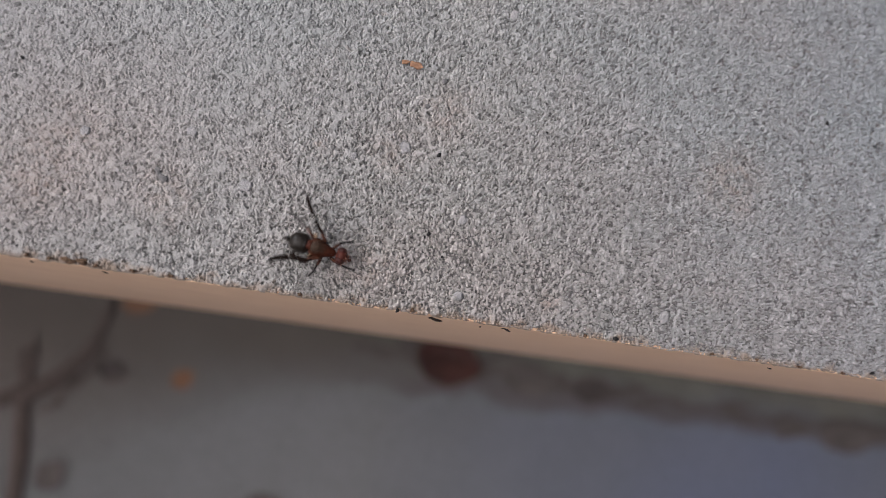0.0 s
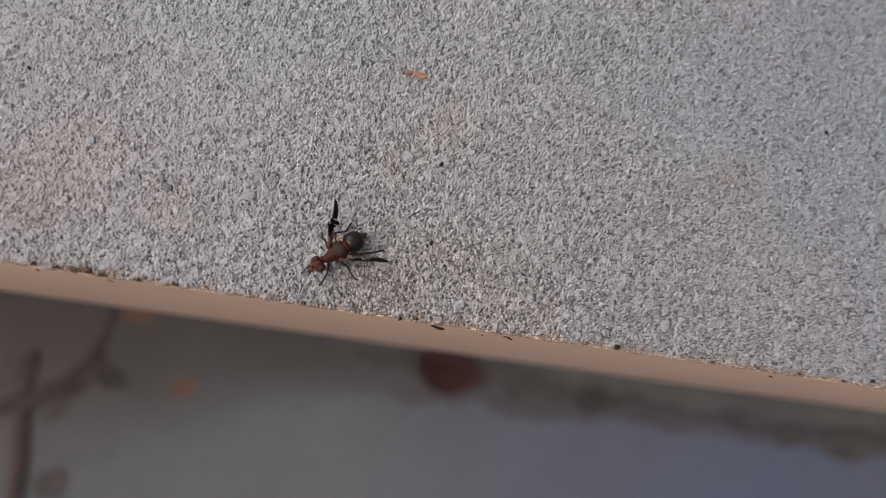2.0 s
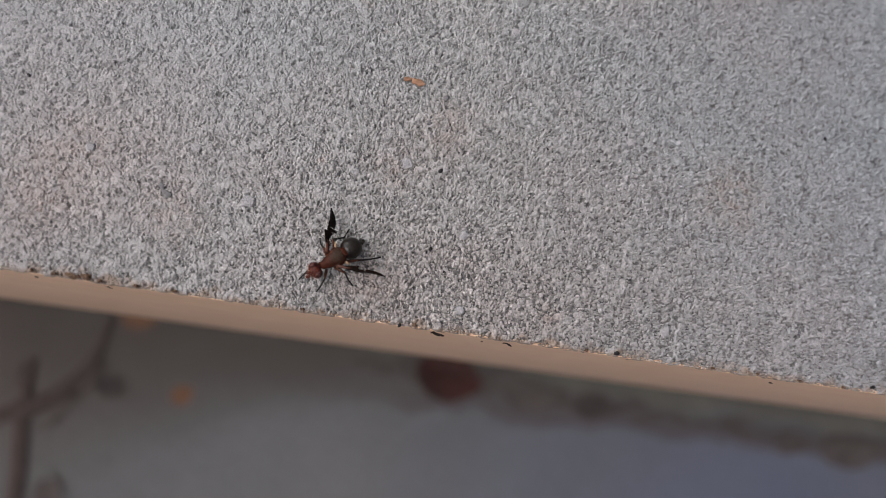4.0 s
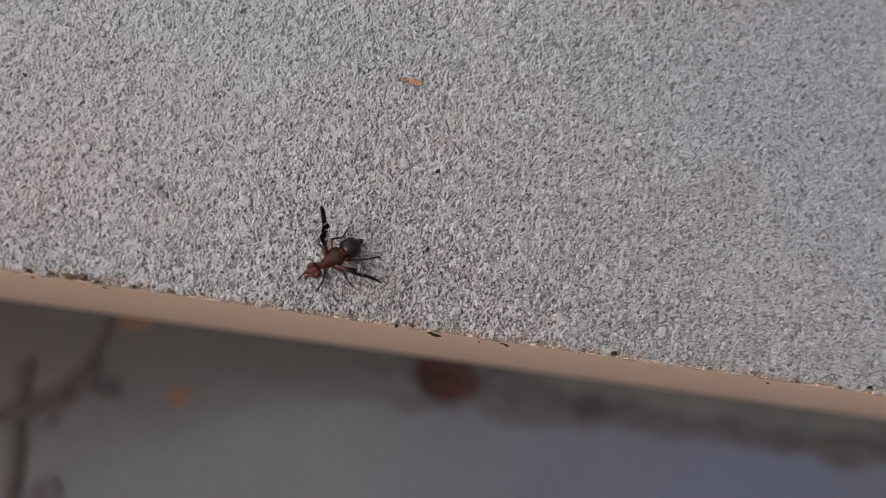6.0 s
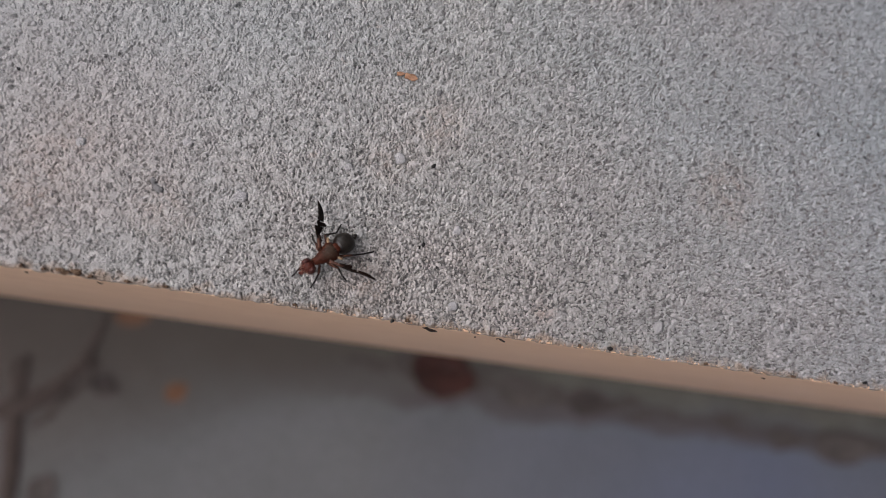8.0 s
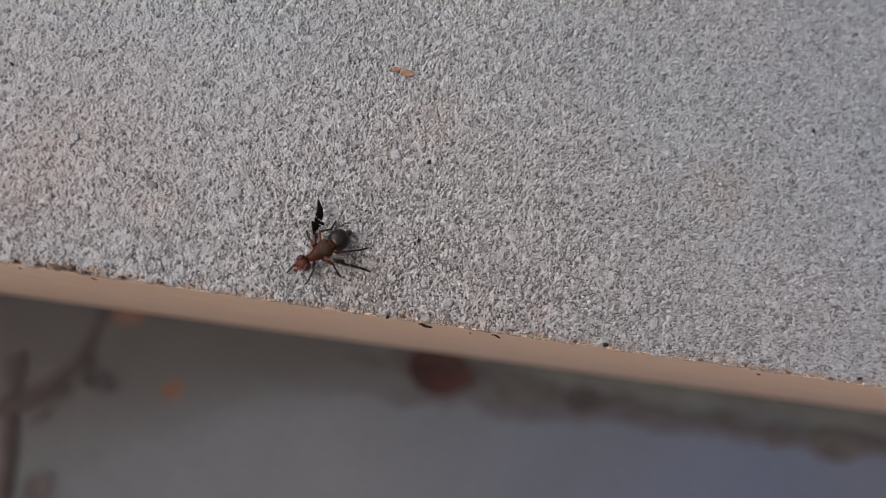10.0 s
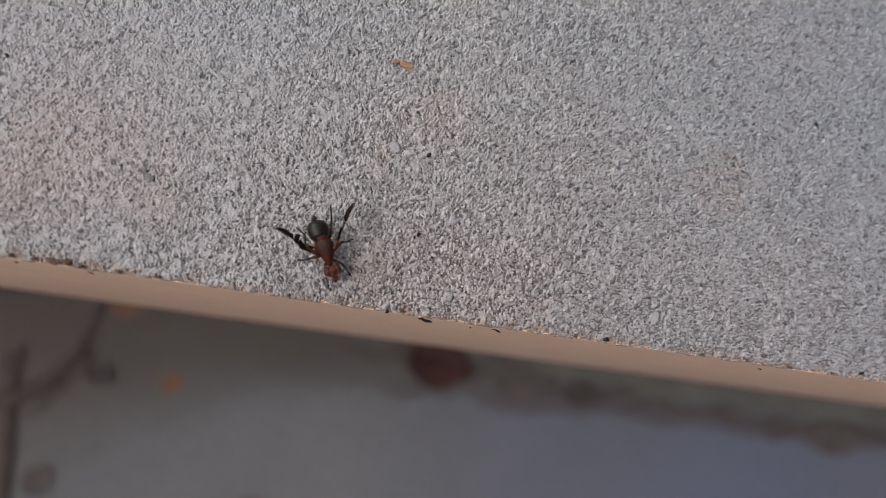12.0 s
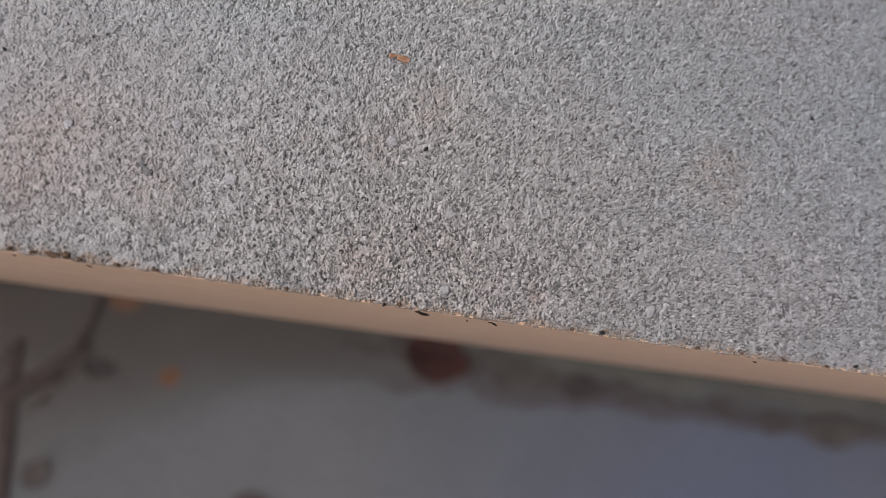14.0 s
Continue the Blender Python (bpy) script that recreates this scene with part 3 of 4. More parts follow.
def branch():
    """A forked dead branch that lies on the concrete, with thin dry twigs along it."""
    root = part("dead_branch", tube(curve_points(STEM), [0.0050 * (1 - 0.15 * (k / 20) ** 4) for k in range(21)]), TWIG)
    part("side_branch", tube(curve_points(FORK), [0.0062 - 0.00020 * k for k in range(21)]), TWIG, root)
    part("side_branch", tube(curve_points(STUB), [0.0056 - 0.00016 * k for k in range(16)]), TWIG, root)
    part("side_branch", tube(curve_points(SPUR), [0.0046 - 0.00024 * k for k in range(11)]), TWIG, root)
    rng = random.Random(21)
    for line, many, spread in ((STEM[:4], 4, 0.003), (FORK, 10, 0.0045), (STUB, 4, 0.003), (SPUR, 4, 0.004)):
        path = curve_points(line, 6)
        for k in range(many):
            first = rng.randrange(0, len(path) // 2)
            last = rng.randrange(first + 4, len(path))
            off, turn = rng.gauss(0, spread), rng.gauss(0, spread / 2)
            pts = []
            for i, p in enumerate(path[first:last:2]):
                way = (path[min(first + 2 * i + 1, len(path) - 1)] - path[max(first + 2 * i - 1, 0)]).normalized()
                side = Vector((-way.y, way.x, 0))
                pts.append(Vector((p.x, p.y, 0.0012)) + side * (off + turn * i / 6))
            part("twig", tube(pts, [0.0013] * len(pts), 7), TWIG, root)
    # flattened to keep its dark side and cast shadow small
    for o in (root, *root.children):
        o.data.transform(Matrix.Diagonal((1, 1, 0.4, 1)))
    return tagged(root, "dark forked dead branch lying on the concrete", "branch")


branch()

# ---- the fly ----
HINGE = {1: Vector((0.1, 0.78, 2.1)) * MM, -1: Vector((0.1, -0.78, 2.1)) * MM}


def build_leg(fly, name, points):
    """A leg through hip, knee, ankle and toe, in millimetres, that turns at the hip: thigh with shin and foot under it."""
    hip = Vector(points[0]) * MM
    knee, ankle, toe = (Vector(p) * MM - hip for p in points[1:])
    at_hip = Vector((0, 0, 0))
    thigh = part(name, tube([at_hip, knee / 2, knee], [0.15 * MM, 0.17 * MM, 0.11 * MM]), AMBER, fly, "amber-brown leg")
    thigh.location = hip
    part("shin", tube([knee, (knee + ankle) / 2, ankle], [0.11 * MM, 0.10 * MM, 0.085 * MM]), LEGDARK, thigh, "dark brown shin")
    part("foot", tube(curve_points([ankle, (ankle * 2 + toe) / 3, (ankle + toe * 2) / 3, toe], 3),
                      [(0.09 - 0.018 * (k % 3 == 2)) * MM for k in range(10)], 8), LEGDARK, thigh, "black jointed foot")
    return thigh


def wing_mesh_parts(fly, side):
    """A wing along x, front edge to +y of its own space, with dark bands and clear notches between them."""
    L = 5.0

    def half(u):
        # leading and trailing edge of the blade, in millimetres
        lead = 0.24 + 0.64 * min(1, max(0, (u - 0.10) / 0.34)) ** 1.2
        trail = 0.20 + 0.86 * min(1, max(0, (u - 0.10) / 0.34)) ** 1.3
        tip = math.sqrt(max(0.0, 1 - max(0.0, (u - 0.76) / 0.24) ** 2))
        tip *= 1 - 0.20 * math.exp(-((u - 0.59) / 0.05) ** 2)
        return lead * tip, trail * tip

    def at(u, y, z):
        # the blade lies flatter towards its root
        w = radians(30 if side < 0 else -12) * min(1.0, max(0.0, (0.64 - u) / 0.14))
        return (u * L * MM, (y * math.cos(w) - z * math.sin(w)) * MM, (y * math.sin(w) + z * math.cos(w)) * MM)

    def piece(u0, u1, lead=(1.0, 1.0), trail=(-1.0, -1.0), thick=0.05, steps=12):
        """A stretch of the blade between two lines, given at both ends as shares of the half chord."""
        bm = bmesh.new()
        rows = []
        for k in range(steps + 1):
            t = k / steps
            u = u0 + (u1 - u0) * t
            front, back = half(u)
            p, q = lead[0] + (lead[1] - lead[0]) * t, trail[0] + (trail[1] - trail[0]) * t
            hi, lo = p * (front if p > 0 else back), q * (front if q > 0 else back)
            if hi - lo < 0.02:
                hi, lo = hi + 0.01, lo - 0.01
            ys = [hi + (lo - hi) * j / 4 for j in range(5)]
            rows.append([bm.verts.new(at(u, y, thick / 2 - 0.22 * y * y)) for y in ys]
                        + [bm.verts.new(at(u, y, -thick / 2 - 0.22 * y * y)) for y in ys[::-1]])
        for p, q in zip(rows, rows[1:]):
            for k in range(10):
                bm.faces.new((p[k], p[(k + 1) % 10], q[(k + 1) % 10], q[k]))
        bm.faces.new(rows[0])
        bm.faces.new(rows[-1])
        return bm

    flip = 1 if side > 0 else -1
    root = part("wing", piece(0.0, 0.27, trail=(-1.0, -0.1)), AMBER, fly, "amber wing with black bands and clear notches")
    part("membrane", piece(0.14, 0.61, (0.9, 0.97), (-1.0, -0.97), 0.012), CLEAR, root, "clear wing membrane")
    part("wing_band", piece(0.26, 0.46, (1.0, 0.9), (0.1, -0.45)), WINGDARK, root, "black blotch on the wing's front")
    part("wing_band", piece(0.48, 0.575, (0.35, 0.75), (-0.75, -1.0), 0.044), WINGDARK, root, "black band across the wing")
    part("wing_bridge", piece(0.44, 0.62, (0.45, 0.30), (-0.15, -0.20), 0.034), WINGDARK, root, "black bridge between the bands")
    part("wing_tip", piece(0.60, 1.0, steps=26), WINGDARK, root, "black rounded wing tip")
    for k in range(3):
        y0 = -0.25 - 0.25 * k
        part("vein", tube([at(u, half(u)[1] * y0, -0.22 * (half(u)[1] * y0) ** 2) for u in (0.16, 0.26, 0.36, 0.46, 0.54)],
                          [0.030 * MM, 0.028 * MM, 0.026 * MM, 0.024 * MM, 0.02 * MM], 6), WINGDARK, root, "thin dark wing vein")
    part("front_vein", tube([at(u, half(u)[0] * 0.97, -0.22 * half(u)[0] ** 2) for u in (0.20, 0.26, 0.32, 0.37, 0.41, 0.44, 0.46)],
                            [0.09 * MM, 0.085 * MM, 0.08 * MM, 0.07 * MM, 0.06 * MM, 0.05 * MM, 0.02 * MM], 8), WINGDARK, root, "dark thickened front vein")
    part("wing_stalk", tube([at(u, half(u)[0] * 0.6, 0.02) for u in (0, 0.08, 0.16, 0.24, 0.30)],
                            [0.20 * MM, 0.19 * MM, 0.16 * MM, 0.13 * MM, 0.07 * MM], 8), AMBER, root, "thick amber wing root")
    if flip < 0:
        for o in (root, *root.children):
            for v in o.data.vertices:
                v.co.y = -v.co.y
            o.data.flip_normals()
    return root


def wing_at(side, az, el, twist):
    """A wing's pose on the fly: span by azimuth and elevation, its front edge raised by twist."""
    a, e, w = radians(az), radians(el), radians(twist)
    span = Vector((math.cos(a) * math.cos(e), math.sin(a) * math.cos(e), math.sin(e)))
    front = Vector((math.sin(a), -math.cos(a), 0)) * side
    up = span.cross(front)
    if up.z < 0:
        up = -up
    lead = front * math.cos(w) + up * math.sin(w)
    y = lead * side
    z = span.cross(y)
    m = Matrix((span, y, z)).transposed().to_4x4()
    m.translation = HINGE[side]
    return m


def fly_at(x, y, heading, z=0.12, pitch=0, roll=0):
    return pose(x * MM, y * MM, TOP + z * MM, roll, pitch, heading)


def build_fly():
    fly = new("fly")
    tagged(fly, "small red-brown fly with dark banded wings on stone", "fly")
    th = [(x, r) for x, r in ((-1.30, 0.45), (-1.18, 0.80), (-0.95, 1.0), (-0.6, 1.09), (-0.2, 0.99), (-0.05, 0.89), (0.1, 0.87), (0.45, 0.72), (0.85, 0.56), (1.15, 0.45), (1.35, 0.34), (1.45, 0.15))]
    thorax = part("thorax", lathe([(x * MM, r * MM) for x, r in th], 0.92, 0.86), THORAX, fly, "red-brown thorax with grey bloom")
    thorax.data.transform(Matrix.Translation((0, 0, 1.75 * MM)))
    sc = part("scutellum", lump((0.42 * MM, 0.5 * MM, 0.25 * MM), 2, 0.05, 3), THORAX, fly)
    sc.matrix_basis = pose(-1.25 * MM, 0, 2.25 * MM, 0, -12, 0)
    prof = []
    for k in range(41):
        u = k / 40
        r = 1.08 * max(0.02, 1 - abs(2 * u - 0.96) ** 2.4) ** 0.5
        groove = 0.985 if k in (14, 23, 31) else 1.0
        prof.append(((-1.12 - 2.25 * u) * MM, r * groove * MM))
    ab = part("abdomen", lathe(prof, 1.0, 0.86, 32), ABDOMEN, fly, "glossy olive-black abdomen")
    ab.matrix_basis = pose(0, 0, 1.7 * MM, 0, -3, 0)
    part("ovipositor", tube([(-3.35 * MM, 0, 0), (-3.55 * MM, 0, 0), (-3.8 * MM, 0, 0.02 * MM)], [0.34 * MM, 0.27 * MM, 0.13 * MM], 14), ABDOMEN, ab)
    part("abdomen_front", lathe([(x - 0.012 * MM * (0.4 < k / 10), r * 1.012) for k, (x, r) in enumerate(prof[1:12])], 1.0, 0.86, 32), JET, ab,
         "shiny black front of the abdomen")
    part("waist", tube([(-1.0 * MM, 0, 1.7 * MM), (-1.35 * MM, 0, 1.72 * MM), (-1.75 * MM, 0, 1.72 * MM)], [0.5 * MM, 0.5 * MM, 0.55 * MM], 20), AMBER, fly, "red-brown waist")
    head = part("head", lathe([(x * MM, r * MM) for x, r in oval(1.45, 2.66, 0.74, 18, 0.42)], 1.0, 0.98), HEADSKIN, fly, "red-brown head")
    head.data.transform(Matrix.Translation((0, 0, 1.6 * MM)))
    for s in (1, -1):
        e = part("eye", lump((0.50 * MM, 0.36 * MM, 0.62 * MM), 3, 0.02, 3), EYE, head, "dark red compound eye")
        e.matrix_basis = pose(1.98 * MM, s * 0.50 * MM, 1.72 * MM, 0, 0, s * 12)
        part("antenna", tube(curve_points([(2.6 * MM, s * 0.14 * MM, 1.85 * MM), (2.85 * MM, s * 0.2 * MM, 1.7 * MM), (3.05 * MM, s * 0.24 * MM, 1.4 * MM)], 4),
                             [0.11 * MM, 0.12 * MM, 0.12 * MM, 0.11 * MM, 0.1 * MM, 0.09 * MM, 0.08 * MM, 0.07 * MM, 0.04 * MM], 8), HEADSKIN, head)
        c = part("wing_scale", lump((0.42 * MM, 0.14 * MM, 0.08 * MM), 5, 0.1, 2), CREAM, fly, "cream scale at the wing root")
        c.matrix_basis = pose(-0.95 * MM, s * 1.02 * MM, 2.05 * MM, s * -25, 0, s * -62)
    part("mouthparts", tube(curve_points([(2.45 * MM, 0, 1.3 * MM), (2.75 * MM, 0, 1.0 * MM), (3.05 * MM, 0.02 * MM, 0.62 * MM)], 4),
                            [0.30 * MM, 0.28 * MM, 0.25 * MM, 0.2 * MM, 0.17 * MM, 0.16 * MM, 0.17 * MM, 0.2 * MM, 0.14 * MM], 12), HEADSKIN, head, "pale red mouthparts")
    rngb = random.Random(4)
    for k in range(14):
        x, s = -1.2 + 0.17 * k, rngb.choice((1, -1))
        y = s * rngb.uniform(0.25, 0.75)
        z = 1.75 + math.sqrt(max(0.05, 0.86 - y * y)) * 0.93
        part("bristle", tube([(x * MM, y * MM, z * MM), ((x - 0.14) * MM, y * 1.08 * MM, (z + 0.2) * MM), ((x - 0.36) * MM, y * 1.14 * MM, (z + 0.32) * MM)],
                             [0.016 * MM, 0.012 * MM, 0.004 * MM], 5), LEGDARK, thorax)
    for k in range(44):
        a, d = rngb.uniform(-1.4, 1.4), rngb.uniform(-0.5, 0.9)
        out = Vector((math.cos(a) * math.cos(d), math.sin(a) * math.cos(d), math.sin(d)))
        root = Vector((2.0, 0, 1.6)) + Vector((out.x * 0.62, out.y * 0.62, out.z * 0.62))
        part("face_hair", tube([root * MM, (root + out * 0.16) * MM, (root + out * 0.34 + Vector((0.04, 0, -0.05))) * MM],
                               [0.024 * MM, 0.018 * MM, 0.008 * MM], 5), PALEHAIR, head)
    legs = [
        build_leg(fly, "front_leg", [(1.0, 0.45, 1.2), (1.65, 1.15, 1.35), (2.3, 1.5, 0.5), (2.95, 1.72, 0.02)]),
        build_leg(fly, "front_leg", [(1.0, -0.35, 1.0), (1.8, -0.55, 0.95), (2.7, -0.5, 0.5), (3.8, -0.27, 0.02)]),
        build_leg(fly, "middle_leg", [(0.2, 0.65, 1.1), (-0.35, 1.75, 1.35), (-0.35, 2.45, 0.45), (-0.45, 3.2, 0.02)]),
        build_leg(fly, "middle_leg", [(0.2, -0.65, 1.1), (0.1, -1.6, 1.35), (0.0, -2.15, 0.5), (-0.3, -2.75, 0.02)]),
        build_leg(fly, "hind_leg", [(-0.7, 0.6, 1.1), (-2.3, 1.45, 1.3), (-3.4, 1.9, 0.55), (-4.5, 2.25, 0.02)]),
        build_leg(fly, "hind_leg", [(-0.7, -0.6, 1.1), (-1.1, -1.75, 1.7), (-2.3, -1.4, 0.8), (-3.35, -1.95, 0.02)]),
    ]
    return fly, wing_mesh_parts(fly, -1), wing_mesh_parts(fly, 1), legs


fly, right_wing, left_wing, legs = build_fly()
# how far each leg swings at the hip in a stride, in degrees
STRIDE = (16, -14, 3, -5, -17, -5)


def motions():
    walk(fly, [
        (0, fly_at(-13.55, 4.72, -10)),
        (0.1, fly_at(-12.65, 5.23, -37)),
        (0.2, fly_at(-12.39, 5.38, -40)),
        (0.3, fly_at(-12.19, 5.62, -109)),
        (0.4, fly_at(-12.51, 5.53, -121)),
        (0.5, fly_at(-12.38, 5.45, -132)),
        (0.6, fly_at(-12.82, 5.51, -136)),
        (0.7, fly_at(-12.82, 5.51, -138)),
        (0.8, fly_at(-12.88, 5.36, -139)),
        (0.9, fly_at(-12.90, 5.49, -139)),
        (1, fly_at(-12.79, 5.48, -139)),
        (1.2, fly_at(-12.85, 5.50, -139)),
        (1.3, fly_at(-12.86, 5.56, -139)),
        (1.4, fly_at(-12.81, 5.63, -139)),
        (1.5, fly_at(-12.74, 5.70, -139)),
        (1.7, fly_at(-12.71, 5.56, -139)),
        (2, fly_at(-12.63, 5.37, -138)),
        (2.2, fly_at(-12.62, 5.34, -139)),
        (2.5, fly_at(-12.69, 5.42, -138)),
        (2.8, fly_at(-12.69, 5.45, -138)),
        (3, fly_at(-12.71, 5.44, -138)),
        (3.2, fly_at(-12.83, 5.43, -138)),
        (3.7, fly_at(-12.82, 5.39, -138)),
        (4.2, fly_at(-12.78, 5.36, -139)),
        (4.7, fly_at(-12.72, 5.36, -139)),
        (5.3, fly_at(-12.74, 5.45, -140)),
        (5.5, fly_at(-12.68, 5.43, -138)),
        (5.8, fly_at(-12.61, 5.42, -138)),
        (6, fly_at(-12.62, 5.44, -138)),
        (6.2, fly_at(-12.63, 5.41, -137)),
        (6.5, fly_at(-12.67, 5.39, -138)),
        (6.7, fly_at(-12.65, 5.43, -137)),
        (7, fly_at(-12.64, 5.41, -138)),
        (7.3, fly_at(-12.71, 5.39, -139)),
        (7.5, fly_at(-12.72, 5.39, -139)),
        (7.8, fly_at(-12.73, 5.35, -139)),
        (8, fly_at(-12.75, 5.34, -137)),
        (8.2, fly_at(-12.80, 5.38, -137)),
        (8.8, fly_at(-12.81, 5.37, -137)),
        (9.5, fly_at(-12.78, 5.32, -137)),
        (10.3, fly_at(-12.77, 5.28, -136)),
        (10.5, fly_at(-12.78, 5.30, -134)),
        (10.7, fly_at(-12.74, 5.32, -134)),
        (11, fly_at(-12.71, 5.32, -135)),
        (11.2, fly_at(-12.75, 5.35, -135)),
        (11.5, fly_at(-12.78, 5.34, -133)),
        (11.6, fly_at(-12.78, 5.32, -134)),
        (11.7, fly_at(-12.78, 5.33, -134)),
        (11.8, fly_at(-12.40, 5.15, -103)),
        (11.9, fly_at(-12.40, 4.81, -95)),
        (12, fly_at(-12.07, 4.81, -62)),
        (12.1, fly_at(-11.76, 4.69, -58)),
        (12.2, fly_at(-11.79, 4.82, -58)),
        (12.3, fly_at(-11.65, 4.89, -54)),
        (12.4, fly_at(-11.68, 4.83, -53)),
        (12.5, fly_at(-11.80, 5.14, -38)),
        (12.6, fly_at(-11.57, 5.13, -31)),
        (12.7, fly_at(-11.45, 5.12, -32)),
        (12.8, fly_at(-11.49, 5.18, -27)),
        (12.9, fly_at(-11.97, 3.74, -74)),
        (13, fly_at(-12.04, 2.91, -78)),
        (13.1, fly_at(-11.96, 3.09, -70)),
        (13.2, fly_at(-11.24, 3.49, -46)),
        (13.3, fly_at(-10.89, 3.35, -44)),
        (13.4, fly_at(-12.12, 2.01, -104)),
        (13.5, fly_at(-12.70, 1.81, -110)),
        (13.567, fly_at(-13.05, 0.3, -108, 0.7, 2)),
        (13.6, fly_at(-13.5, -0.6, -110, 1.0, 4)),
        (13.633, fly_at(-14.3, -2.2, -112, 1.6, 4)),
        (13.7, fly_at(-34, -44, -125, 12, 4)),
        (14, fly_at(-160, -330, -120, -419.9, 0)),
    ])
    walk(right_wing, [
        (0, wing_at(-1, -155, 14, 72)),
        (0.1, wing_at(-1, -150, 4, 72)),
        (0.2, wing_at(-1, -133, 2, 74)),
        (0.3, wing_at(-1, -132, 12, 74)),
        (0.4, wing_at(-1, -140, -8, 68)),
        (0.5, wing_at(-1, -138, -9, 74)),
        (0.6, wing_at(-1, -135, -10, 72)),
        (0.7, wing_at(-1, -127, -10, 74)),
        (0.8, wing_at(-1, -121, -8, 76)),
        (0.9, wing_at(-1, -119, -10, 80)),
        (1, wing_at(-1, -114, -3, 78)),
        (1.2, wing_at(-1, -101, 12, 70)),
        (1.3, wing_at(-1, -90, 23, 66)),
        (1.4, wing_at(-1, -101, 12, 76)),
        (1.5, wing_at(-1, -103, 13, 76)),
        (1.7, wing_at(-1, -121, 14, 80)),
        (2, wing_at(-1, -129, -1, 78)),
        (2.2, wing_at(-1, -130, -3, 70)),
        (2.5, wing_at(-1, -125, -10, 72)),
        (2.8, wing_at(-1, -112, 38, 78)),
        (3, wing_at(-1, -108, 36, 76)),
        (3.2, wing_at(-1, -107, 38, 76)),
        (3.7, wing_at(-1, -124, -12, 78)),
        (4.2, wing_at(-1, -131, -10, 70)),
        (4.7, wing_at(-1, -112, 37, 78)),
        (5.3, wing_at(-1, -128, -12, 72)),
        (5.5, wing_at(-1, -126, -11, 72)),
        (5.8, wing_at(-1, -120, -11, 76)),
        (6, wing_at(-1, -113, 34, 76)),
        (6.2, wing_at(-1, -110, 35, 78)),
        (6.5, wing_at(-1, -104, 19, 76)),
        (6.7, wing_at(-1, -112, 33, 78)),
        (7, wing_at(-1, -116, -8, 76)),
        (7.3, wing_at(-1, -120, -9, 74)),
        (7.5, wing_at(-1, -124, -13, 72)),
        (7.8, wing_at(-1, -124, -11, 72)),
        (8, wing_at(-1, -122, -6, 76)),
        (8.2, wing_at(-1, -122, -7, 76)),
        (8.8, wing_at(-1, -116, -6, 78)),
        (9.5, wing_at(-1, -124, -9, 74)),
        (10.3, wing_at(-1, -130, -13, 72)),
        (10.5, wing_at(-1, -123, -8, 76)),
        (10.7, wing_at(-1, -113, 36, 78)),
        (11, wing_at(-1, -106, 13, 76)),
        (11.2, wing_at(-1, -113, 38, 76)),
        (11.5, wing_at(-1, -126, -7, 76)),
        (11.6, wing_at(-1, -130, -11, 74)),
        (11.7, wing_at(-1, -136, -12, 72)),
        (11.8, wing_at(-1, -139, 32, 64)),
        (11.9, wing_at(-1, -131, 40, 70)),
        (12, wing_at(-1, -137, 21, 72)),
        (12.1, wing_at(-1, -132, 33, 88)),
        (12.2, wing_at(-1, -120, 12, 88)),
        (12.3, wing_at(-1, -113, 1, 84)),
        (12.4, wing_at(-1, -107, -0, 86)),
        (12.5, wing_at(-1, -127, 0, 74)),
        (12.6, wing_at(-1, -124, -2, 74)),
        (12.7, wing_at(-1, -100, -4, 64)),
        (12.8, wing_at(-1, -132, -1, 74)),
        (12.9, wing_at(-1, -129, 30, 72)),
        (13, wing_at(-1, -127, 6, 72)),
        (13.1, wing_at(-1, -99, 1, 74)),
        (13.2, wing_at(-1, -130, 22, 74)),
        (13.3, wing_at(-1, -103, -2, 66)),
        (13.4, wing_at(-1, -135, 10, 36)),
        (13.5, wing_at(-1, -149, 16, 30)),
        (13.533, wing_at(-1, -120, 25, 40)),
        (13.567, wing_at(-1, -145, 20, 70)),
        (13.6, wing_at(-1, -90, 5, 72)),
        (13.633, wing_at(-1, -35, 0, 70)),
        (13.667, wing_at(-1, -80, 15, 50)),
        (13.7, wing_at(-1, -120, 20, 50)),
        (14, wing_at(-1, -80, 20, 30)),
    ])
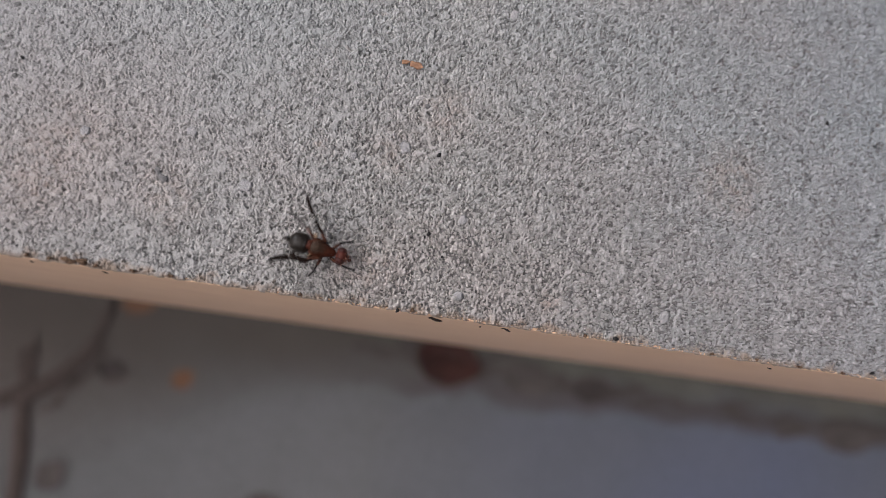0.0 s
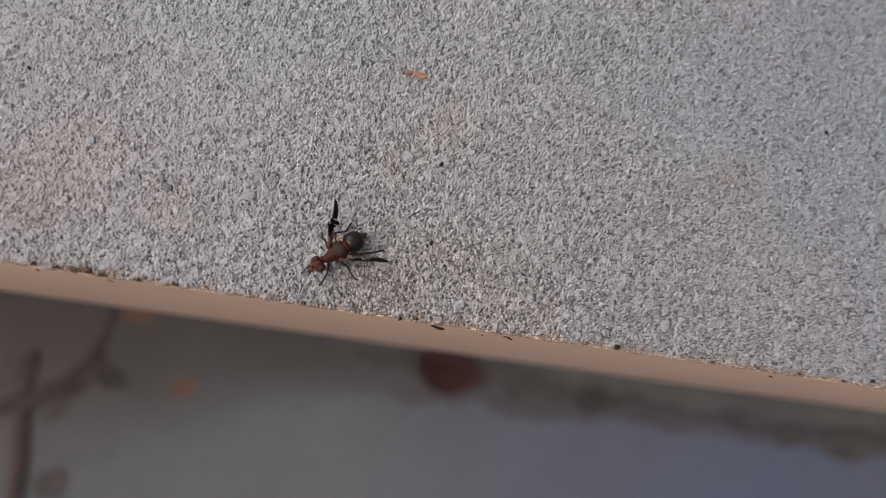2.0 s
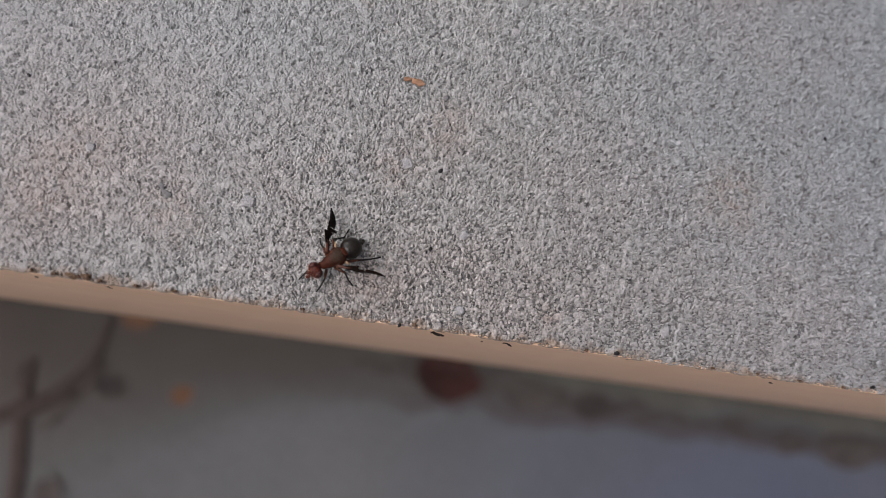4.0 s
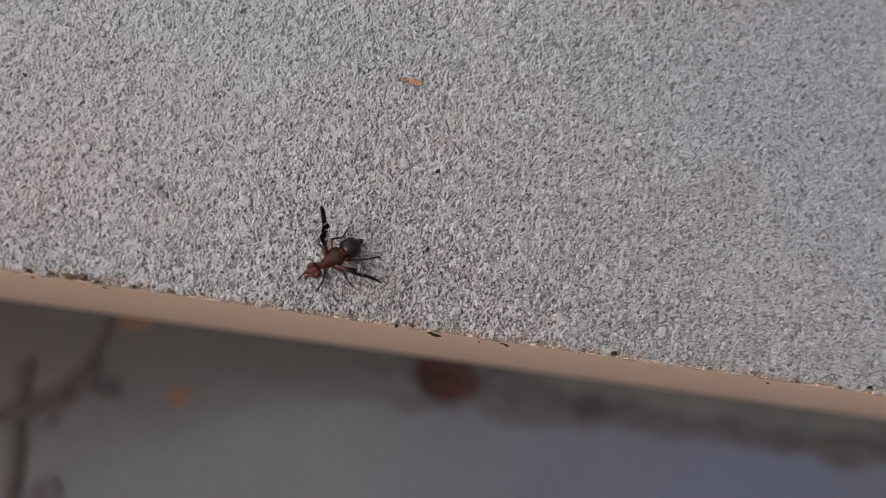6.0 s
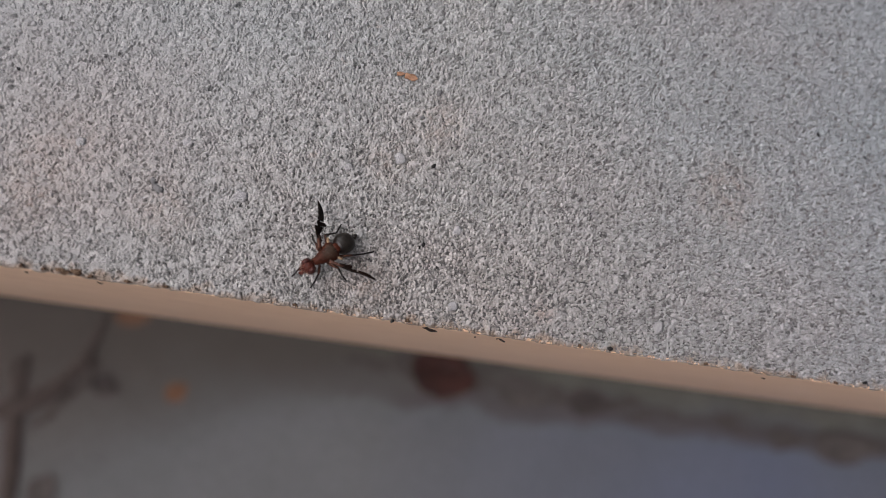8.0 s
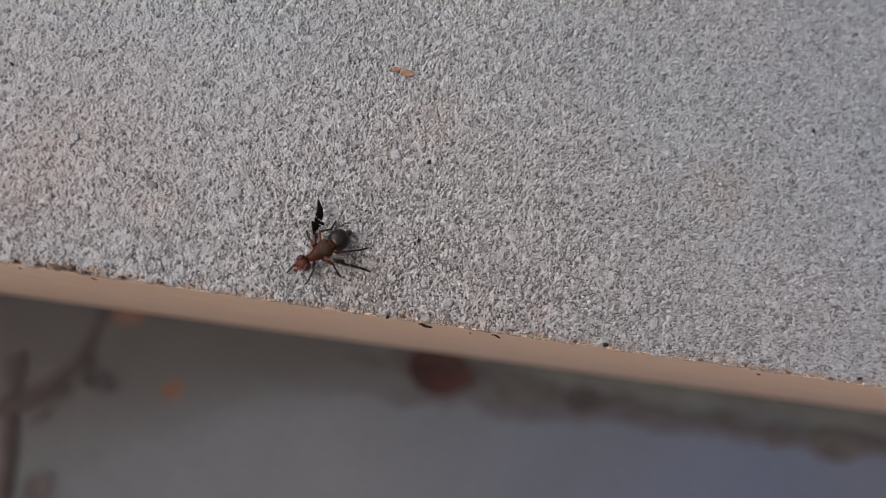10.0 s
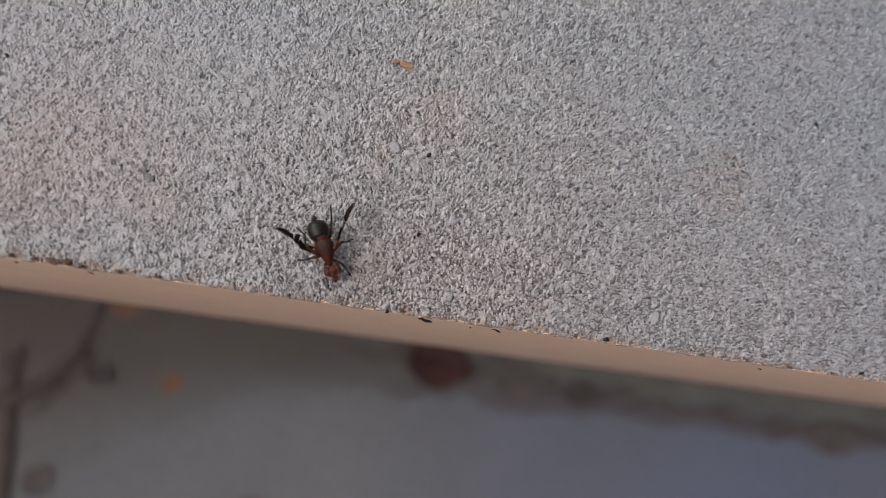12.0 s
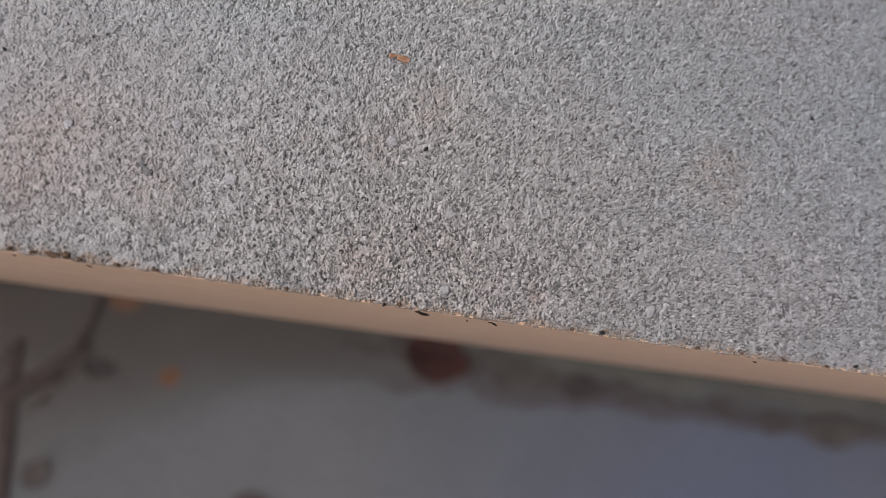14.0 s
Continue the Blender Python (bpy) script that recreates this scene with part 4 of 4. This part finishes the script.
    walk(left_wing, [
        (0, wing_at(1, 130, 12, 88)),
        (0.1, wing_at(1, 146, 13, 88)),
        (0.2, wing_at(1, 129, 14, 84)),
        (0.3, wing_at(1, 147, -10, 70)),
        (0.4, wing_at(1, 134, 8, 74)),
        (0.5, wing_at(1, 127, 5, 88)),
        (0.6, wing_at(1, 123, 3, 88)),
        (0.7, wing_at(1, 116, 2, 88)),
        (0.8, wing_at(1, 111, 5, 72)),
        (0.9, wing_at(1, 118, 2, 88)),
        (1, wing_at(1, 121, 3, 88)),
        (1.2, wing_at(1, 129, 4, 88)),
        (1.3, wing_at(1, 128, 4, 88)),
        (1.4, wing_at(1, 136, 11, 88)),
        (1.5, wing_at(1, 138, 6, 88)),
        (1.7, wing_at(1, 148, 7, 74)),
        (2, wing_at(1, 143, 7, 74)),
        (2.2, wing_at(1, 135, 17, 88)),
        (2.5, wing_at(1, 124, 10, 88)),
        (2.8, wing_at(1, 114, 12, 88)),
        (3, wing_at(1, 110, 1, 70)),
        (3.2, wing_at(1, 113, 2, 88)),
        (3.7, wing_at(1, 125, 4, 88)),
        (4.2, wing_at(1, 136, 13, 88)),
        (4.7, wing_at(1, 130, 7, 88)),
        (5.3, wing_at(1, 130, 4, 88)),
        (5.5, wing_at(1, 125, 4, 88)),
        (5.8, wing_at(1, 123, 11, 88)),
        (6, wing_at(1, 124, 12, 88)),
        (6.2, wing_at(1, 124, 19, 88)),
        (6.5, wing_at(1, 131, 5, 88)),
        (6.7, wing_at(1, 128, 19, 88)),
        (7, wing_at(1, 129, 4, 88)),
        (7.3, wing_at(1, 125, 20, 72)),
        (7.5, wing_at(1, 126, 4, 88)),
        (7.8, wing_at(1, 123, 10, 88)),
        (8, wing_at(1, 123, 3, 88)),
        (8.2, wing_at(1, 125, 6, 88)),
        (8.8, wing_at(1, 126, 19, 88)),
        (9.5, wing_at(1, 126, 22, 72)),
        (10.3, wing_at(1, 123, 17, 88)),
        (10.5, wing_at(1, 124, 12, 88)),
        (10.7, wing_at(1, 127, 9, 88)),
        (11, wing_at(1, 133, 5, 88)),
        (11.2, wing_at(1, 134, 18, 88)),
        (11.5, wing_at(1, 133, 11, 88)),
        (11.6, wing_at(1, 128, 23, 72)),
        (11.7, wing_at(1, 123, 4, 88)),
        (11.8, wing_at(1, 119, 26, 88)),
        (11.9, wing_at(1, 143, -24, 76)),
        (12, wing_at(1, 137, 14, 82)),
        (12.1, wing_at(1, 140, 6, 80)),
        (12.2, wing_at(1, 136, -4, 82)),
        (12.3, wing_at(1, 126, -11, 80)),
        (12.4, wing_at(1, 114, -1, 80)),
        (12.5, wing_at(1, 117, -9, 82)),
        (12.6, wing_at(1, 122, -11, 86)),
        (12.7, wing_at(1, 127, -18, 86)),
        (12.8, wing_at(1, 113, -3, 84)),
        (12.9, wing_at(1, 146, -10, 82)),
        (13, wing_at(1, 135, 7, 80)),
        (13.1, wing_at(1, 104, 11, 76)),
        (13.2, wing_at(1, 118, 2, 82)),
        (13.3, wing_at(1, 109, 6, 82)),
        (13.4, wing_at(1, 139, 10, 66)),
        (13.5, wing_at(1, 113, 6, 72)),
        (13.533, wing_at(1, 120, 25, 40)),
        (13.567, wing_at(1, 145, 20, 70)),
        (13.6, wing_at(1, 90, 5, 72)),
        (13.633, wing_at(1, 35, 0, 70)),
        (13.667, wing_at(1, 80, 15, 50)),
        (13.7, wing_at(1, 120, 20, 50)),
        (14, wing_at(1, 80, 20, 30)),
    ])
    for k, (leg, swing) in enumerate(zip(legs, STRIDE)):
        hip = Matrix.Translation(leg.location)
        other = -0.5 if k in (0, 3, 4) else 0.9
        drop = 1 if k < 2 else 0
        # the front legs reach down over the rim at the end
        walk(leg, [(t, hip @ pose(0, 0, 0, 0, dip * drop, swing * share)) for t, share, dip in (
            (0, 0.6, 0), (0.2, other, 0), (0.3, 0.4, 0), (0.4, 0, 0), (11.7, 0, 0), (11.9, other, 0), (12.1, 0.5, 0), (12.4, 0.7, 0),
            (12.6, other, 0), (12.8, 0.4, 0), (13, 1, 8), (13.2, other, 5), (13.4, 1, 45), (13.5, 1, 62), (13.6, 1.3, 70), (14, 1.3, 70))])


motions()
